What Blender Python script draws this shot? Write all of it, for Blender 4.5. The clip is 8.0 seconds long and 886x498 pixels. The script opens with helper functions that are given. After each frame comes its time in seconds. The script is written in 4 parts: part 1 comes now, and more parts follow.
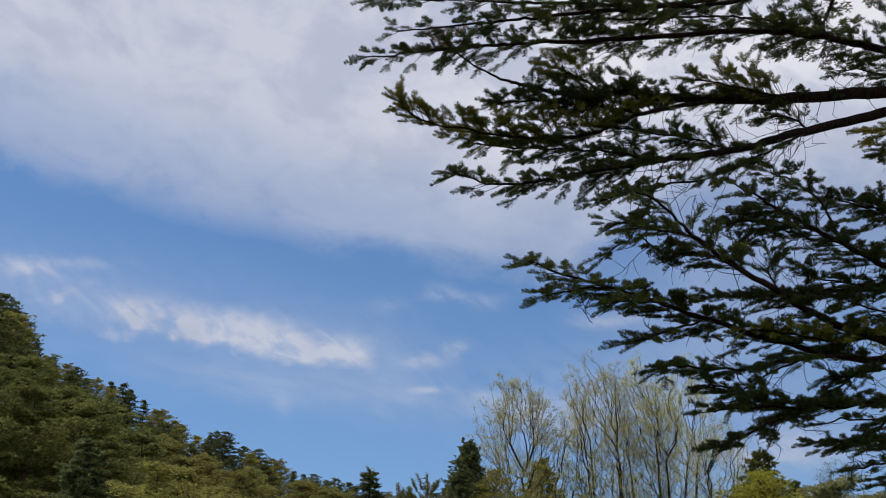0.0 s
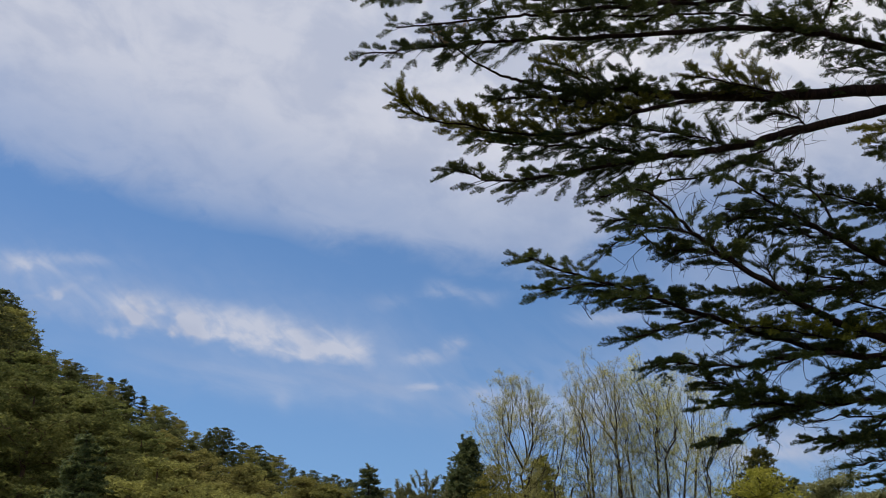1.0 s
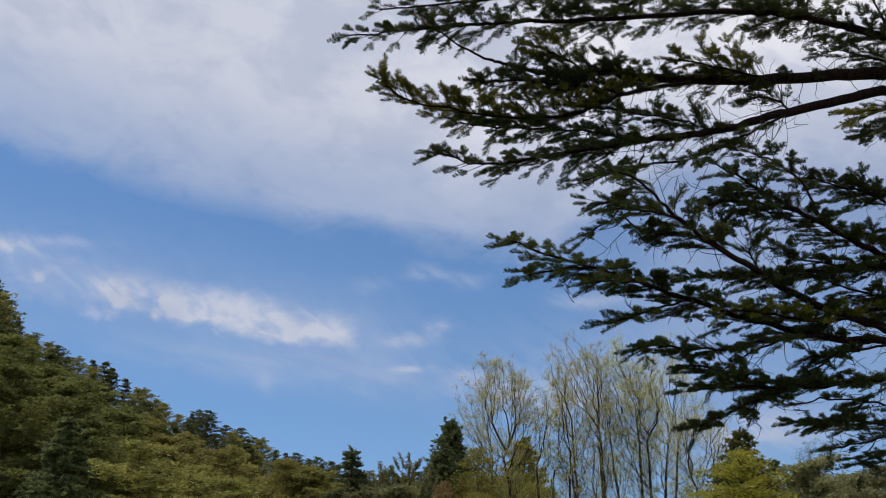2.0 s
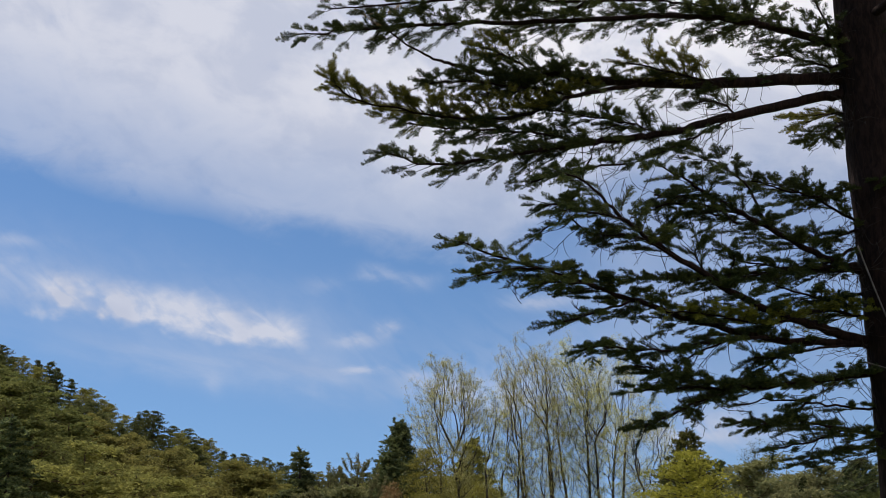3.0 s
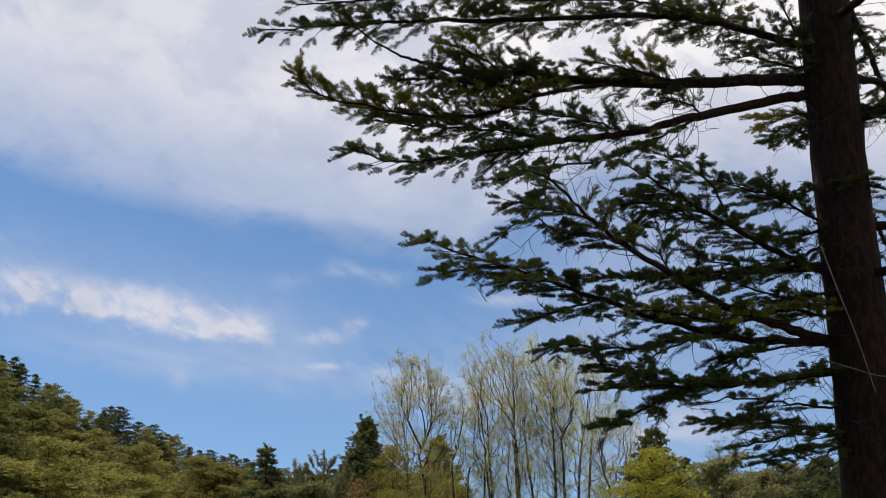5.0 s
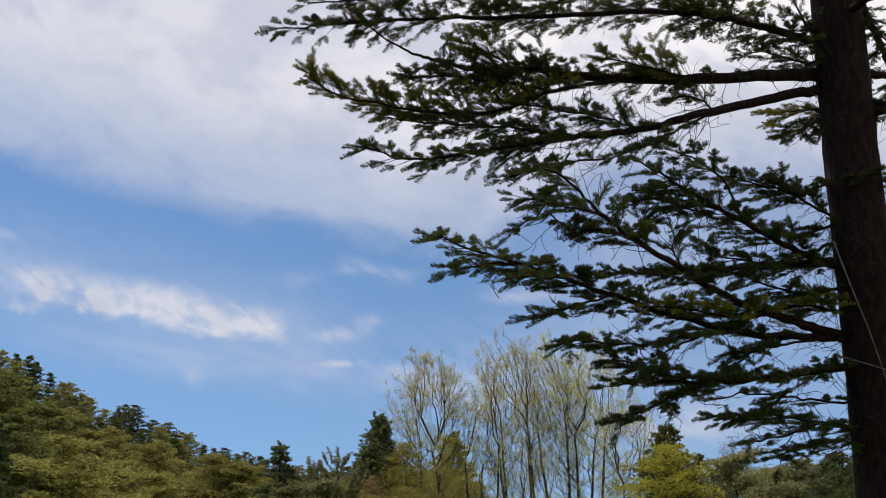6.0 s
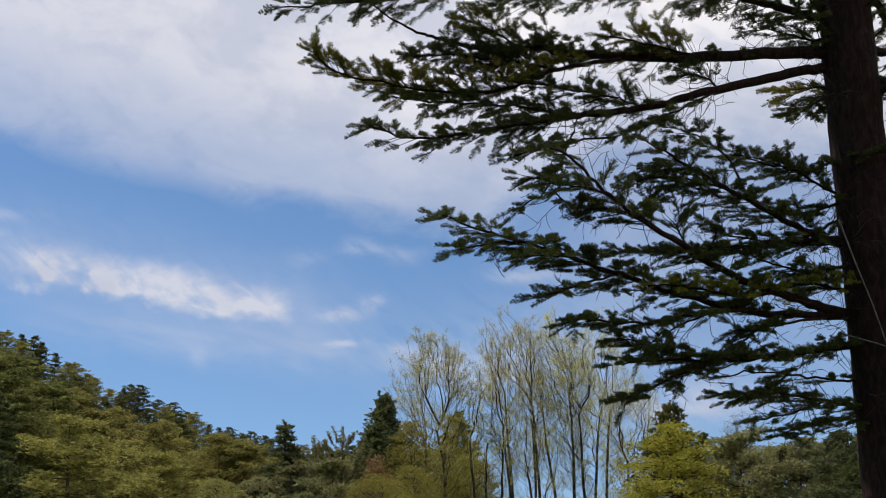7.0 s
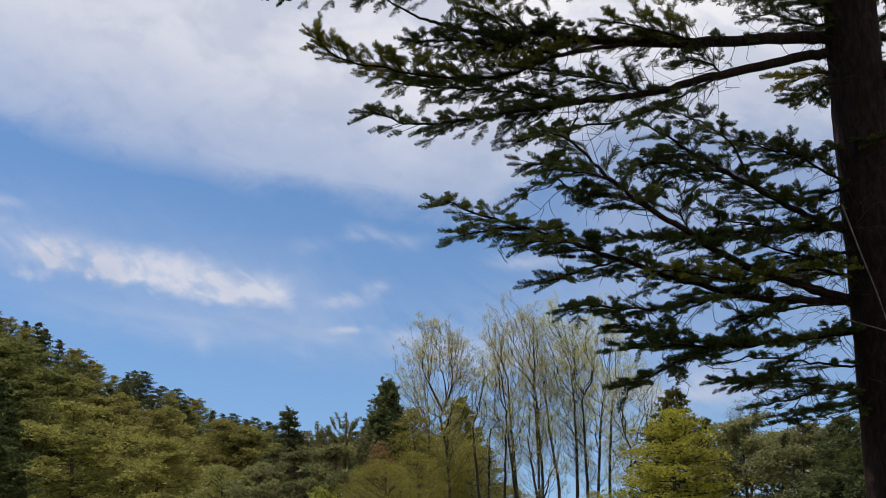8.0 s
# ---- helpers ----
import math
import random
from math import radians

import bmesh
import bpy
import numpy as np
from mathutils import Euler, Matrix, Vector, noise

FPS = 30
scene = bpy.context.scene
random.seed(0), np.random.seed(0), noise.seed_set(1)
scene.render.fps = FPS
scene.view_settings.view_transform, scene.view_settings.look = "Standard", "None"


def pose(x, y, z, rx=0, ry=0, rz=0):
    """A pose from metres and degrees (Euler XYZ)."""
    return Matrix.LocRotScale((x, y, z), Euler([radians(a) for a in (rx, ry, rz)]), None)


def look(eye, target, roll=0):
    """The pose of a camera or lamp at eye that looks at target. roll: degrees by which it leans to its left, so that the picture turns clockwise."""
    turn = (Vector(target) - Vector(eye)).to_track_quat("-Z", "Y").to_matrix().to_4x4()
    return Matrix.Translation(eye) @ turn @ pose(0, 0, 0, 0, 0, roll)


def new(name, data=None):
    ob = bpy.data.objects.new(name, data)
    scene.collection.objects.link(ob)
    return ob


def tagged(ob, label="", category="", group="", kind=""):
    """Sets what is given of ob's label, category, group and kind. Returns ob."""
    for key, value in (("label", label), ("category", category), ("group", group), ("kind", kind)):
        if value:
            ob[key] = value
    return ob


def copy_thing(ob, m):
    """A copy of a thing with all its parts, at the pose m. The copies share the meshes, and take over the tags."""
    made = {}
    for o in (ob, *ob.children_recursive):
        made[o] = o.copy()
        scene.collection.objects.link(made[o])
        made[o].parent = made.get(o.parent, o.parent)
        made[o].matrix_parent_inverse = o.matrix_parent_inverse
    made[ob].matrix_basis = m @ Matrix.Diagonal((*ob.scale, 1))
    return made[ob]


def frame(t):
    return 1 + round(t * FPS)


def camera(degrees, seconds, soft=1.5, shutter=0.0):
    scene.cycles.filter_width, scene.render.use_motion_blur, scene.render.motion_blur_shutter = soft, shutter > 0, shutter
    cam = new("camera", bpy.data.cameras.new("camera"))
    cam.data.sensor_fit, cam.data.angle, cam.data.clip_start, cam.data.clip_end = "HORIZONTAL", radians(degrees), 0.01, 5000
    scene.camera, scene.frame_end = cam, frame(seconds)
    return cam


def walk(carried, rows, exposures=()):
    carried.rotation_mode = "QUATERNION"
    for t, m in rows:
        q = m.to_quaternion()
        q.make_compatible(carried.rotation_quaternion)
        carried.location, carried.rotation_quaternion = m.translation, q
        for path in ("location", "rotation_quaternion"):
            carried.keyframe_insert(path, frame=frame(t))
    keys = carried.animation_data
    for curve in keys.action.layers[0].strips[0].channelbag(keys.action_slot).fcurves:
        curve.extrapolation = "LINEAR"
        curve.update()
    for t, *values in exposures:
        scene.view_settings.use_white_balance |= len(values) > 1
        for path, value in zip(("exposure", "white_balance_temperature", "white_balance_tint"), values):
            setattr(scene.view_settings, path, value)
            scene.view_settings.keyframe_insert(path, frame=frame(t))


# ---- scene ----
cam = camera(40.0, 8.0, soft=0.5)
EYE = 1.6
# seconds, eye offset x y z, bearing to the right, pitch, lean to the left
ROWS = [
    (0.0, 0.0, 0.0, 0.0, 0.0, 18.0, 0.0),
    (0.5, -0.006, -0.0003, -0.003, -0.364, 18.028, 0.026),
    (1.0, -0.0023, -0.0093, -0.0074, 0.016, 17.847, 0.132),
    (1.2, -0.001, -0.008, -0.0065, 0.256, 17.72, 0.09),
    (2.3, 0.004, 0.002, -0.001, 1.14, 16.94, -0.08),
    (2.5, 0.0064, 0.0038, 0.0002, 1.491, 17.044, -0.14),
    (3.0, 0.0217, -0.0007, -0.0052, 3.28, 17.068, -0.403),
    (3.5, 0.0337, -0.01, -0.0047, 4.351, 17.058, -0.588),
    (4.0, 0.0371, -0.0043, 0.0025, 4.952, 17.043, -0.575),
    (4.5, 0.0382, 0.0048, 0.0061, 4.874, 16.911, -0.486),
    (4.7, 0.039, 0.003, 0.005, 4.88, 16.89, -0.485),
    (5.8, 0.0405, -0.027, -0.0085, 4.37, 16.94, -0.555),
    (6.0, 0.0399, -0.0304, -0.0103, 4.214, 16.778, -0.567),
    (6.5, 0.0327, -0.0179, -0.01, 4.044, 16.108, -0.595),
    (7.0, 0.0334, -0.0256, -0.0135, 4.008, 15.822, -0.644),
    (7.5, 0.0311, -0.0269, -0.012, 3.949, 15.495, -0.646),
    (8.0, 0.0328, -0.0261, -0.0151, 3.857, 15.176, -0.679),
]


def view(x, y, z, bearing, pitch, lean):
    b, p = radians(bearing), radians(pitch)
    way = Vector((math.sin(b) * math.cos(p), math.cos(b) * math.cos(p), math.sin(p)))
    eye = Vector((x, y, EYE + z))
    return look(eye, eye + way, lean)


walk(cam, [(row[0], view(*row[1:])) for row in ROWS], [(0.0, -0.27, 6150.0, 10.0), (1.2, -0.27, 6150.0, 10.0), (2.5, -0.17, 6220.0, 10.0), (3.0, -0.1, 6300.0, 10.0),
                                                           (4.5, 0.0, 6540.0, 10.0), (6.5, -0.02, 6520.0, 10.0), (8.0, -0.05, 6380.0, 10.0)])

# ---- light ----
SUN_BEARING, SUN_HEIGHT = -74.0, 64.0
sun_way = Vector((math.sin(radians(SUN_BEARING)) * math.cos(radians(SUN_HEIGHT)),
                  math.cos(radians(SUN_BEARING)) * math.cos(radians(SUN_HEIGHT)), math.sin(radians(SUN_HEIGHT))))
sun = new("sun", bpy.data.lights.new("sun", "SUN"))
sun.data.energy, sun.data.angle, sun.data.color = 4.8, radians(0.6), (1.0, 0.95, 0.86)
sun.matrix_world = look(sun_way * 60, (0, 0, 0))


class Nodes:
    """A short way to write node sums."""

    def __init__(self, tree):
        self.tree = tree

    def add(self, kind, **inputs):
        n = self.tree.nodes.new(kind)
        for key, value in inputs.items():
            self.put(n.inputs[key.replace("_", " ")], value)
        return n

    def put(self, socket, value):
        if isinstance(value, bpy.types.NodeSocket):
            self.tree.links.new(value, socket)
        else:
            socket.default_value = value

    def math(self, op, a, b=0.0, c=0.0, clamp=False):
        n = self.tree.nodes.new("ShaderNodeMath")
        n.operation, n.use_clamp = op, clamp
        for i, v in enumerate((a, b, c)):
            self.put(n.inputs[i], v)
        return n.outputs[0]

    def ramp(self, value, low, high, out0=0.0, out1=1.0):
        n = self.tree.nodes.new("ShaderNodeMapRange")
        n.interpolation_type = "SMOOTHSTEP"
        for i, v in enumerate((value, low, high, out0, out1)):
            self.put(n.inputs[i], v)
        return n.outputs[0]

    def noise(self, vector, scale, detail=4.0, rough=0.5, warp=0.0):
        n = self.add("ShaderNodeTexNoise", Vector=vector, Scale=scale, Detail=detail, Roughness=rough, Distortion=warp)
        return n.outputs[0]

    def xyz(self, x, y, z=0.0):
        n = self.tree.nodes.new("ShaderNodeCombineXYZ")
        for i, v in enumerate((x, y, z)):
            self.put(n.inputs[i], v)
        return n.outputs[0]

    def mix(self, factor, a, b):
        n = self.tree.nodes.new("ShaderNodeMix")
        n.data_type = "RGBA"
        self.put(n.inputs[0], factor)
        self.put(n.inputs[6], a)
        self.put(n.inputs[7], b)
        return n.outputs[2]


def make_sky():
    """Blue daylight sky with a high grey-white cloud deck and thin wisps under it."""
    world = bpy.data.worlds.new("sky")
    scene.world = world
    world.use_nodes = True
    tree = world.node_tree
    tree.nodes.clear()
    n = Nodes(tree)
    sky = tree.nodes.new("ShaderNodeTexSky")
    sky.sky_type, sky.sun_disc = "NISHITA", False
    sky.sun_elevation, sky.sun_rotation = radians(SUN_HEIGHT), radians(SUN_BEARING)
    sky.air_density, sky.dust_density, sky.ozone_density = SKY_AIR, SKY_DUST, SKY_OZONE
    way = n.add("ShaderNodeSeparateXYZ", Vector=n.add("ShaderNodeTexCoord").outputs["Generated"])
    x, y, z = way.outputs
    az = n.math("MULTIPLY", n.math("ARCTAN2", x, y), 57.2958)
    el = n.math("MULTIPLY", n.math("ARCSINE", z), 57.2958)
    # slow and quick drifts that bend the cloud edges
    tree.links.new(n.xyz(x, y, n.math("ADD", z, SKY_RAISE)), sky.inputs[0])
    slow = n.math("SUBTRACT", n.noise(n.xyz(n.math("MULTIPLY", az, 0.6), el, 3.0), 0.16, 5.0, 0.55, 0.4), 0.5)
    quick = n.math("SUBTRACT", n.noise(n.xyz(n.math("MULTIPLY", az, 0.55), el, 9.0), 0.55, 6.0, 0.6, 0.6), 0.5)
    tilt = n.math("ADD", el, n.math("MULTIPLY", az, 0.18))          # follows the clouds' slant
    fibre = n.noise(n.xyz(n.math("MULTIPLY", az, 0.35), n.math("MULTIPLY", tilt, 1.5), 1.0), 0.6, 5.0, 0.55, 0.25)

    def bell(value, centre, width):
        d = n.math("DIVIDE", n.math("SUBTRACT", value, centre), width)
        return n.math("POWER", 2.718, n.math("MULTIPLY", n.math("MULTIPLY", d, d), -1.0))

    def times(*values):
        out = values[0]
        for v in values[1:]:
            out = n.math("MULTIPLY", out, v)
        return out

    # the deck
    above = n.math("ADD", n.math("SUBTRACT", tilt, 17.0), n.math("ADD", times(slow, 3.0), times(quick, 2.6)))
    right = n.ramp(az, 4.0, 14.0, 0.0, 6.0)
    above = n.math("SUBTRACT", above, right)
    deck = n.math("ADD", n.ramp(above, -0.8, 1.6, 0.0, 0.55), n.ramp(above, 0.8, 6.5, 0.0, 0.42))
    deck = n.math("SUBTRACT", deck, n.ramp(n.math("ADD", slow, times(quick, 0.5)), 0.02, 0.3, 0.0, 0.3), clamp=True)
    # the long bright wisp: a wedge with a firm lower edge and a blunt end, combed upwards
    puff = n.noise(n.xyz(n.math("MULTIPLY", az, 0.75), n.math("MULTIPLY", tilt, 1.2), 7.0), 0.85, 6.0, 0.6, 0.5)
    comb = n.noise(n.xyz(n.math("ADD", az, n.math("MULTIPLY", el, 0.9)), n.math("MULTIPLY", el, 0.8), 2.0), 0.9, 5.0, 0.5, 0.6)
    lumps = n.noise(n.xyz(n.math("MULTIPLY", az, 0.8), el, 12.0), 0.62, 3.0, 0.5, 0.3)
    bent = n.math("ADD", el, n.math("ADD", times(quick, 1.1), times(n.math("SUBTRACT", lumps, 0.5), 1.5)))
    foot = n.math("SUBTRACT", bent, n.math("SUBTRACT", 12.2, n.math("MULTIPLY", az, 0.083)))
    head = n.math("SUBTRACT", bent, n.math("SUBTRACT", 13.0, n.math("MULTIPLY", az, 0.17)))
    loose = n.math("ADD", az, n.math("ADD", times(quick, 2.2), times(n.math("SUBTRACT", comb, 0.5), 1.6)))
    body = times(n.ramp(foot, -0.25, 0.55), n.ramp(head, 0.75, -1.0), n.ramp(loose, -2.9, -4.3))
    broken = n.ramp(n.math("ADD", lumps, n.ramp(az, -14.5, -9.0, -0.16, 0.14)), 0.36, 0.56, 0.25, 1.0)
    wisp = times(body, broken, n.ramp(n.math("ADD", times(comb, 0.6), times(puff, 0.4)), 0.32, 0.62, 0.42, 1.05), n.ramp(az, -24.0, -15.0, 0.5, 1.0))
    v = n.math("ADD", n.math("SUBTRACT", tilt, 12.25), times(quick, 1.6))
    veil = times(bell(v, 0.0, 2.1), n.ramp(az, -24.0, -10.0, 0.5, 1.0), n.ramp(az, 3.0, -4.0), n.ramp(comb, 0.25, 0.75, 0.65, 1.0), 0.28)
    # the thin band below it and the loose flecks to its right
    low = n.math("ADD", n.math("SUBTRACT", n.math("ADD", el, n.math("MULTIPLY", az, 0.10)), 10.75), times(quick, 1.5))
    band = times(bell(low, 0.0, 0.85), n.ramp(az, -17.0, -9.0, 0.3, 1.0), n.ramp(az, 1.5, -3.5), n.ramp(fibre, 0.3, 0.75, 0.3, 1.0), 0.34)
    flecks = 0.0
    for caz, cel, waz, wel, amount in ((0.5, 13.35, 0.5, 0.35, 0.5), (-0.9, 12.75, 1.1, 0.28, 0.42), (-0.67, 11.42, 0.95, 0.16, 0.42), (1.9, 11.25, 0.9, 0.35, 0.36),
                                       (2.0, 15.5, 0.8, 0.4, 0.26), (-0.1, 15.95, 0.9, 0.4, 0.26), (-2.7, 15.3, 0.9, 0.4, 0.16), (1.0, 15.7, 1.8, 0.2, 0.16),
                                       (8.0, 14.6, 1.5, 0.35, 0.5), (6.3, 10.2, 2.6, 0.9, 0.42), (5.0, 11.3, 5.0, 2.4, 0.15), (12.0, 11.0, 3.0, 1.6, 0.2), (2.4, 11.0, 1.4, 0.5, 0.2), (3.0, 10.4, 2.6, 0.5, 0.25), (15.4, 8.3, 3.4, 0.9, 0.72), (-7.5, 10.7, 0.4, 0.5, 0.2),
                                       (-19.6, 16.2, 1.1, 0.45, 0.6), (-17.4, 16.6, 1.4, 0.25, 0.3), (-15.0, 14.7, 0.9, 0.5, 0.4)):
        one = times(bell(n.math("ADD", az, times(quick, 1.6)), caz, waz), bell(n.math("ADD", el, times(quick, 1.1)), cel, wel),
                    n.ramp(comb, 0.3, 0.6, 0.35, 1.1), amount)
        flecks = one if flecks == 0.0 else n.math("ADD", flecks, one)
    haze = times(n.ramp(az, 4.0, 13.0), n.ramp(tilt, 10.0, 19.0, 0.25, 1.0), n.ramp(slow, -0.25, 0.25, 0.14, 0.42))
    veil = n.math("ADD", veil, haze)
    total = n.math("ADD", n.math("ADD", deck, wisp), n.math("ADD", n.math("ADD", veil, band), flecks), clamp=True)
    deep = n.add("ShaderNodeHueSaturation", Color=sky.outputs[0], Saturation=1.09)
    blue = n.add("ShaderNodeBackground", Color=deep.outputs[0], Strength=SKY_STRENGTH)
    tone = n.mix(n.ramp(above, 0.0, 8.0), (*CLOUD_LOW, 1), n.mix(n.ramp(az, -8.0, 13.0), (*CLOUD_HIGH, 1), (*CLOUD_BRIGHT, 1)))
    mottle = n.noise(n.xyz(n.math("MULTIPLY", az, 0.7), tilt, 5.0), 0.33, 5.0, 0.55, 0.3)
    tone = n.mix(n.ramp(mottle, 0.42, 0.64, 0.0, 0.6), tone, (0.49, 0.53, 0.66, 1))
    white = n.add("ShaderNodeBackground", Color=tone, Strength=CLOUD_STRENGTH)
    both = tree.nodes.new("ShaderNodeMixShader")
    tree.links.new(total, both.inputs[0])
    tree.links.new(blue.outputs[0], both.inputs[1])
    tree.links.new(white.outputs[0], both.inputs[2])
    tree.links.new(both.outputs[0], n.add("ShaderNodeOutputWorld").inputs[0])


SKY_STRENGTH, SKY_AIR, SKY_DUST, SKY_OZONE, SKY_RAISE = 0.129, 1.0, 0.0, 3.0, 0.1
CLOUD_STRENGTH, CLOUD_LOW, CLOUD_HIGH, CLOUD_BRIGHT = 1.03, (0.625, 0.65, 0.75), (0.71, 0.715, 0.785), (0.93, 0.90, 0.92)
make_sky()


# ---- materials ----
def material(name):
    m = bpy.data.materials.new(name)
    m.use_nodes = True
    m.node_tree.nodes.clear()
    return m, Nodes(m.node_tree)


def finish(m, n, shader):
    m.node_tree.links.new(shader, n.add("ShaderNodeOutputMaterial").inputs[0])
    return m


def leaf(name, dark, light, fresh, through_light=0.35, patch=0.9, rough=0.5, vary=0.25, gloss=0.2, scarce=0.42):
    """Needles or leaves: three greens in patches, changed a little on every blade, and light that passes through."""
    m, n = material(name)
    place = n.add("ShaderNodeTexCoord").outputs["Object"]
    big = n.noise(place, patch, 3.0)
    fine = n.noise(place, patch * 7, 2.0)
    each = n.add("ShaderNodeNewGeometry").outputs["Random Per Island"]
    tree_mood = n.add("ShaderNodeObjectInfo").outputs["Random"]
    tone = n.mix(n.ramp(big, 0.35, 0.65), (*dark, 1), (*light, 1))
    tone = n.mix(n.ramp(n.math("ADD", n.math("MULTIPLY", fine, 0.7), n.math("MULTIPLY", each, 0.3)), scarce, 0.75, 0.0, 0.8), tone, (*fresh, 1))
    hsv = n.add("ShaderNodeHueSaturation", Color=tone, Hue=n.ramp(tree_mood, 0.0, 1.0, 0.495, 0.507),
                Value=n.math("MULTIPLY", n.ramp(tree_mood, 0.0, 1.0, 0.85, 1.15), n.ramp(each, 0.0, 1.0, 1.0 - vary, 1.0 + vary)))
    tone = hsv.outputs[0]
    front = n.add("ShaderNodeBsdfPrincipled", Base_Color=tone, Roughness=rough, Specular_IOR_Level=gloss)
    back = n.add("ShaderNodeBsdfTranslucent", Color=tone)
    both = n.tree.nodes.new("ShaderNodeMixShader")
    both.inputs[0].default_value = through_light
    n.tree.links.new(front.outputs[0], both.inputs[1])
    n.tree.links.new(back.outputs[0], both.inputs[2])
    return finish(m, n, both.outputs[0])


def bark(name, dark, light, ridge=26.0, depth=0.012):
    """Rough bark: ridges along the stem, patches of lichen, fine grain."""
    m, n = material(name)
    place = n.add("ShaderNodeTexCoord").outputs["Object"]
    long = n.add("ShaderNodeMapping", Vector=place, Scale=(1.0, 1.0, 0.28)).outputs[0]
    ridges = n.noise(long, ridge, 6.0, 0.62, 0.6)
    grain = n.noise(place, ridge * 5, 3.0)
    spots = n.noise(place, 3.2, 5.0, 0.65)
    tone = n.mix(n.ramp(ridges, 0.35, 0.66), (*dark, 1), (*light, 1))
    tone = n.mix(n.ramp(spots, 0.6, 0.72, 0.0, 0.5), tone, (light[0] * 1.5, light[1] * 1.65, light[2] * 1.6, 1))
    tone = n.mix(n.ramp(grain, 0.3, 0.8, 0.0, 0.35), tone, (dark[0] * 0.6, dark[1] * 0.6, dark[2] * 0.6, 1))
    relief = n.add("ShaderNodeBump", Height=n.math("ADD", ridges, n.math("MULTIPLY", grain, 0.2)), Distance=depth, Strength=1.0)
    s = n.add("ShaderNodeBsdfPrincipled", Base_Color=tone, Roughness=0.92, Normal=relief.outputs[0], Specular_IOR_Level=0.12)
    return finish(m, n, s.outputs[0])


def earth(name):
    m, n = material(name)
    place = n.add("ShaderNodeTexCoord").outputs["Object"]
    tone = n.mix(n.ramp(n.noise(place, 0.08, 6.0), 0.35, 0.65), (0.05, 0.075, 0.025, 1), (0.11, 0.10, 0.045, 1))
    tone = n.mix(n.ramp(n.noise(place, 2.2, 6.0), 0.4, 0.75), tone, (0.07, 0.10, 0.03, 1))
    relief = n.add("ShaderNodeBump", Height=n.noise(place, 5.0, 6.0), Distance=0.08)
    s = n.add("ShaderNodeBsdfPrincipled", Base_Color=tone, Roughness=0.95, Normal=relief.outputs[0])
    return finish(m, n, s.outputs[0])


# The fresh tone here puts sunlit yellow-green tufts into the needle colour
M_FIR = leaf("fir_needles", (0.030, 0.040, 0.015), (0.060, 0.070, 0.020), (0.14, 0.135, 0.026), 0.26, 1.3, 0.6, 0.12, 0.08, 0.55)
# Yellower copy of M_FIR: sunlight on five limbs, put into the needle colour
M_FIR_LIT = leaf("young_fir_needles", (0.06, 0.062, 0.011), (0.135, 0.126, 0.017), (0.27, 0.235, 0.028), 0.36, 1.3, 0.5, 0.15, 0.12)
M_FIR_FAR = leaf("far_fir_needles", (0.058, 0.076, 0.034), (0.108, 0.126, 0.05), (0.2, 0.2, 0.065), 0.45, 0.8, 0.6, 0.15, 0.1)
M_FIR_SUN = leaf("sunlit_fir_needles", (0.06, 0.066, 0.02), (0.12, 0.115, 0.028), (0.19, 0.165, 0.035), 0.3, 0.8, 0.6, 0.15, 0.1)
M_SAGE = leaf("sage_leaves", (0.15, 0.16, 0.045), (0.22, 0.22, 0.06), (0.29, 0.275, 0.075), 0.4, 0.6)
M_PINE = leaf("pine_needles", (0.145, 0.142, 0.042), (0.25, 0.226, 0.064), (0.34, 0.30, 0.08), 0.42, 0.5, 0.7, 0.12, 0.06)
M_PINE_MID = leaf("green_pine_needles", (0.09, 0.102, 0.032), (0.155, 0.155, 0.046), (0.22, 0.21, 0.058), 0.4, 0.5, 0.7, 0.12, 0.06)
M_PINE_DARK = leaf("dark_pine_needles", (0.062, 0.072, 0.028), (0.098, 0.105, 0.038), (0.145, 0.14, 0.048), 0.38, 0.5, 0.7, 0.12, 0.06)
M_PINE_GREY = leaf("grey_pine_needles", (0.115, 0.120, 0.052), (0.185, 0.178, 0.075), (0.27, 0.24, 0.1), 0.42, 0.5, 0.7, 0.15, 0.08)
M_SPRING = leaf("spring_leaves", (0.21, 0.20, 0.026), (0.32, 0.295, 0.042), (0.43, 0.385, 0.062), 0.55, 0.6)
M_BUD = leaf("opening_leaves", (0.40, 0.375, 0.115), (0.49, 0.45, 0.155), (0.59, 0.52, 0.175), 0.55, 0.6)
M_OLIVE = leaf("olive_leaves", (0.15, 0.136, 0.025), (0.23, 0.203, 0.038), (0.30, 0.26, 0.052), 0.48, 0.6)
M_RUST = leaf("rusty_leaves", (0.16, 0.088, 0.035), (0.235, 0.13, 0.052), (0.21, 0.16, 0.055), 0.35, 0.8)
M_LIME = leaf("lime_leaves", (0.21, 0.235, 0.03), (0.29, 0.30, 0.048), (0.36, 0.355, 0.075), 0.5, 0.8)
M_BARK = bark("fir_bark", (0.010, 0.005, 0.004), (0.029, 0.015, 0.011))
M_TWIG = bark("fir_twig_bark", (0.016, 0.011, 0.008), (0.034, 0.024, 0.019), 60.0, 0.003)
M_DEAD = bark("dead_twig_bark", (0.022, 0.017, 0.014), (0.052, 0.040, 0.034), 60.0, 0.002)
M_PALE = bark("pale_dead_wood", (0.095, 0.078, 0.066), (0.19, 0.158, 0.132), 40.0, 0.002)
M_GREY_BARK = bark("grey_bark", (0.036, 0.028, 0.021), (0.088, 0.070, 0.054), 14.0, 0.01)
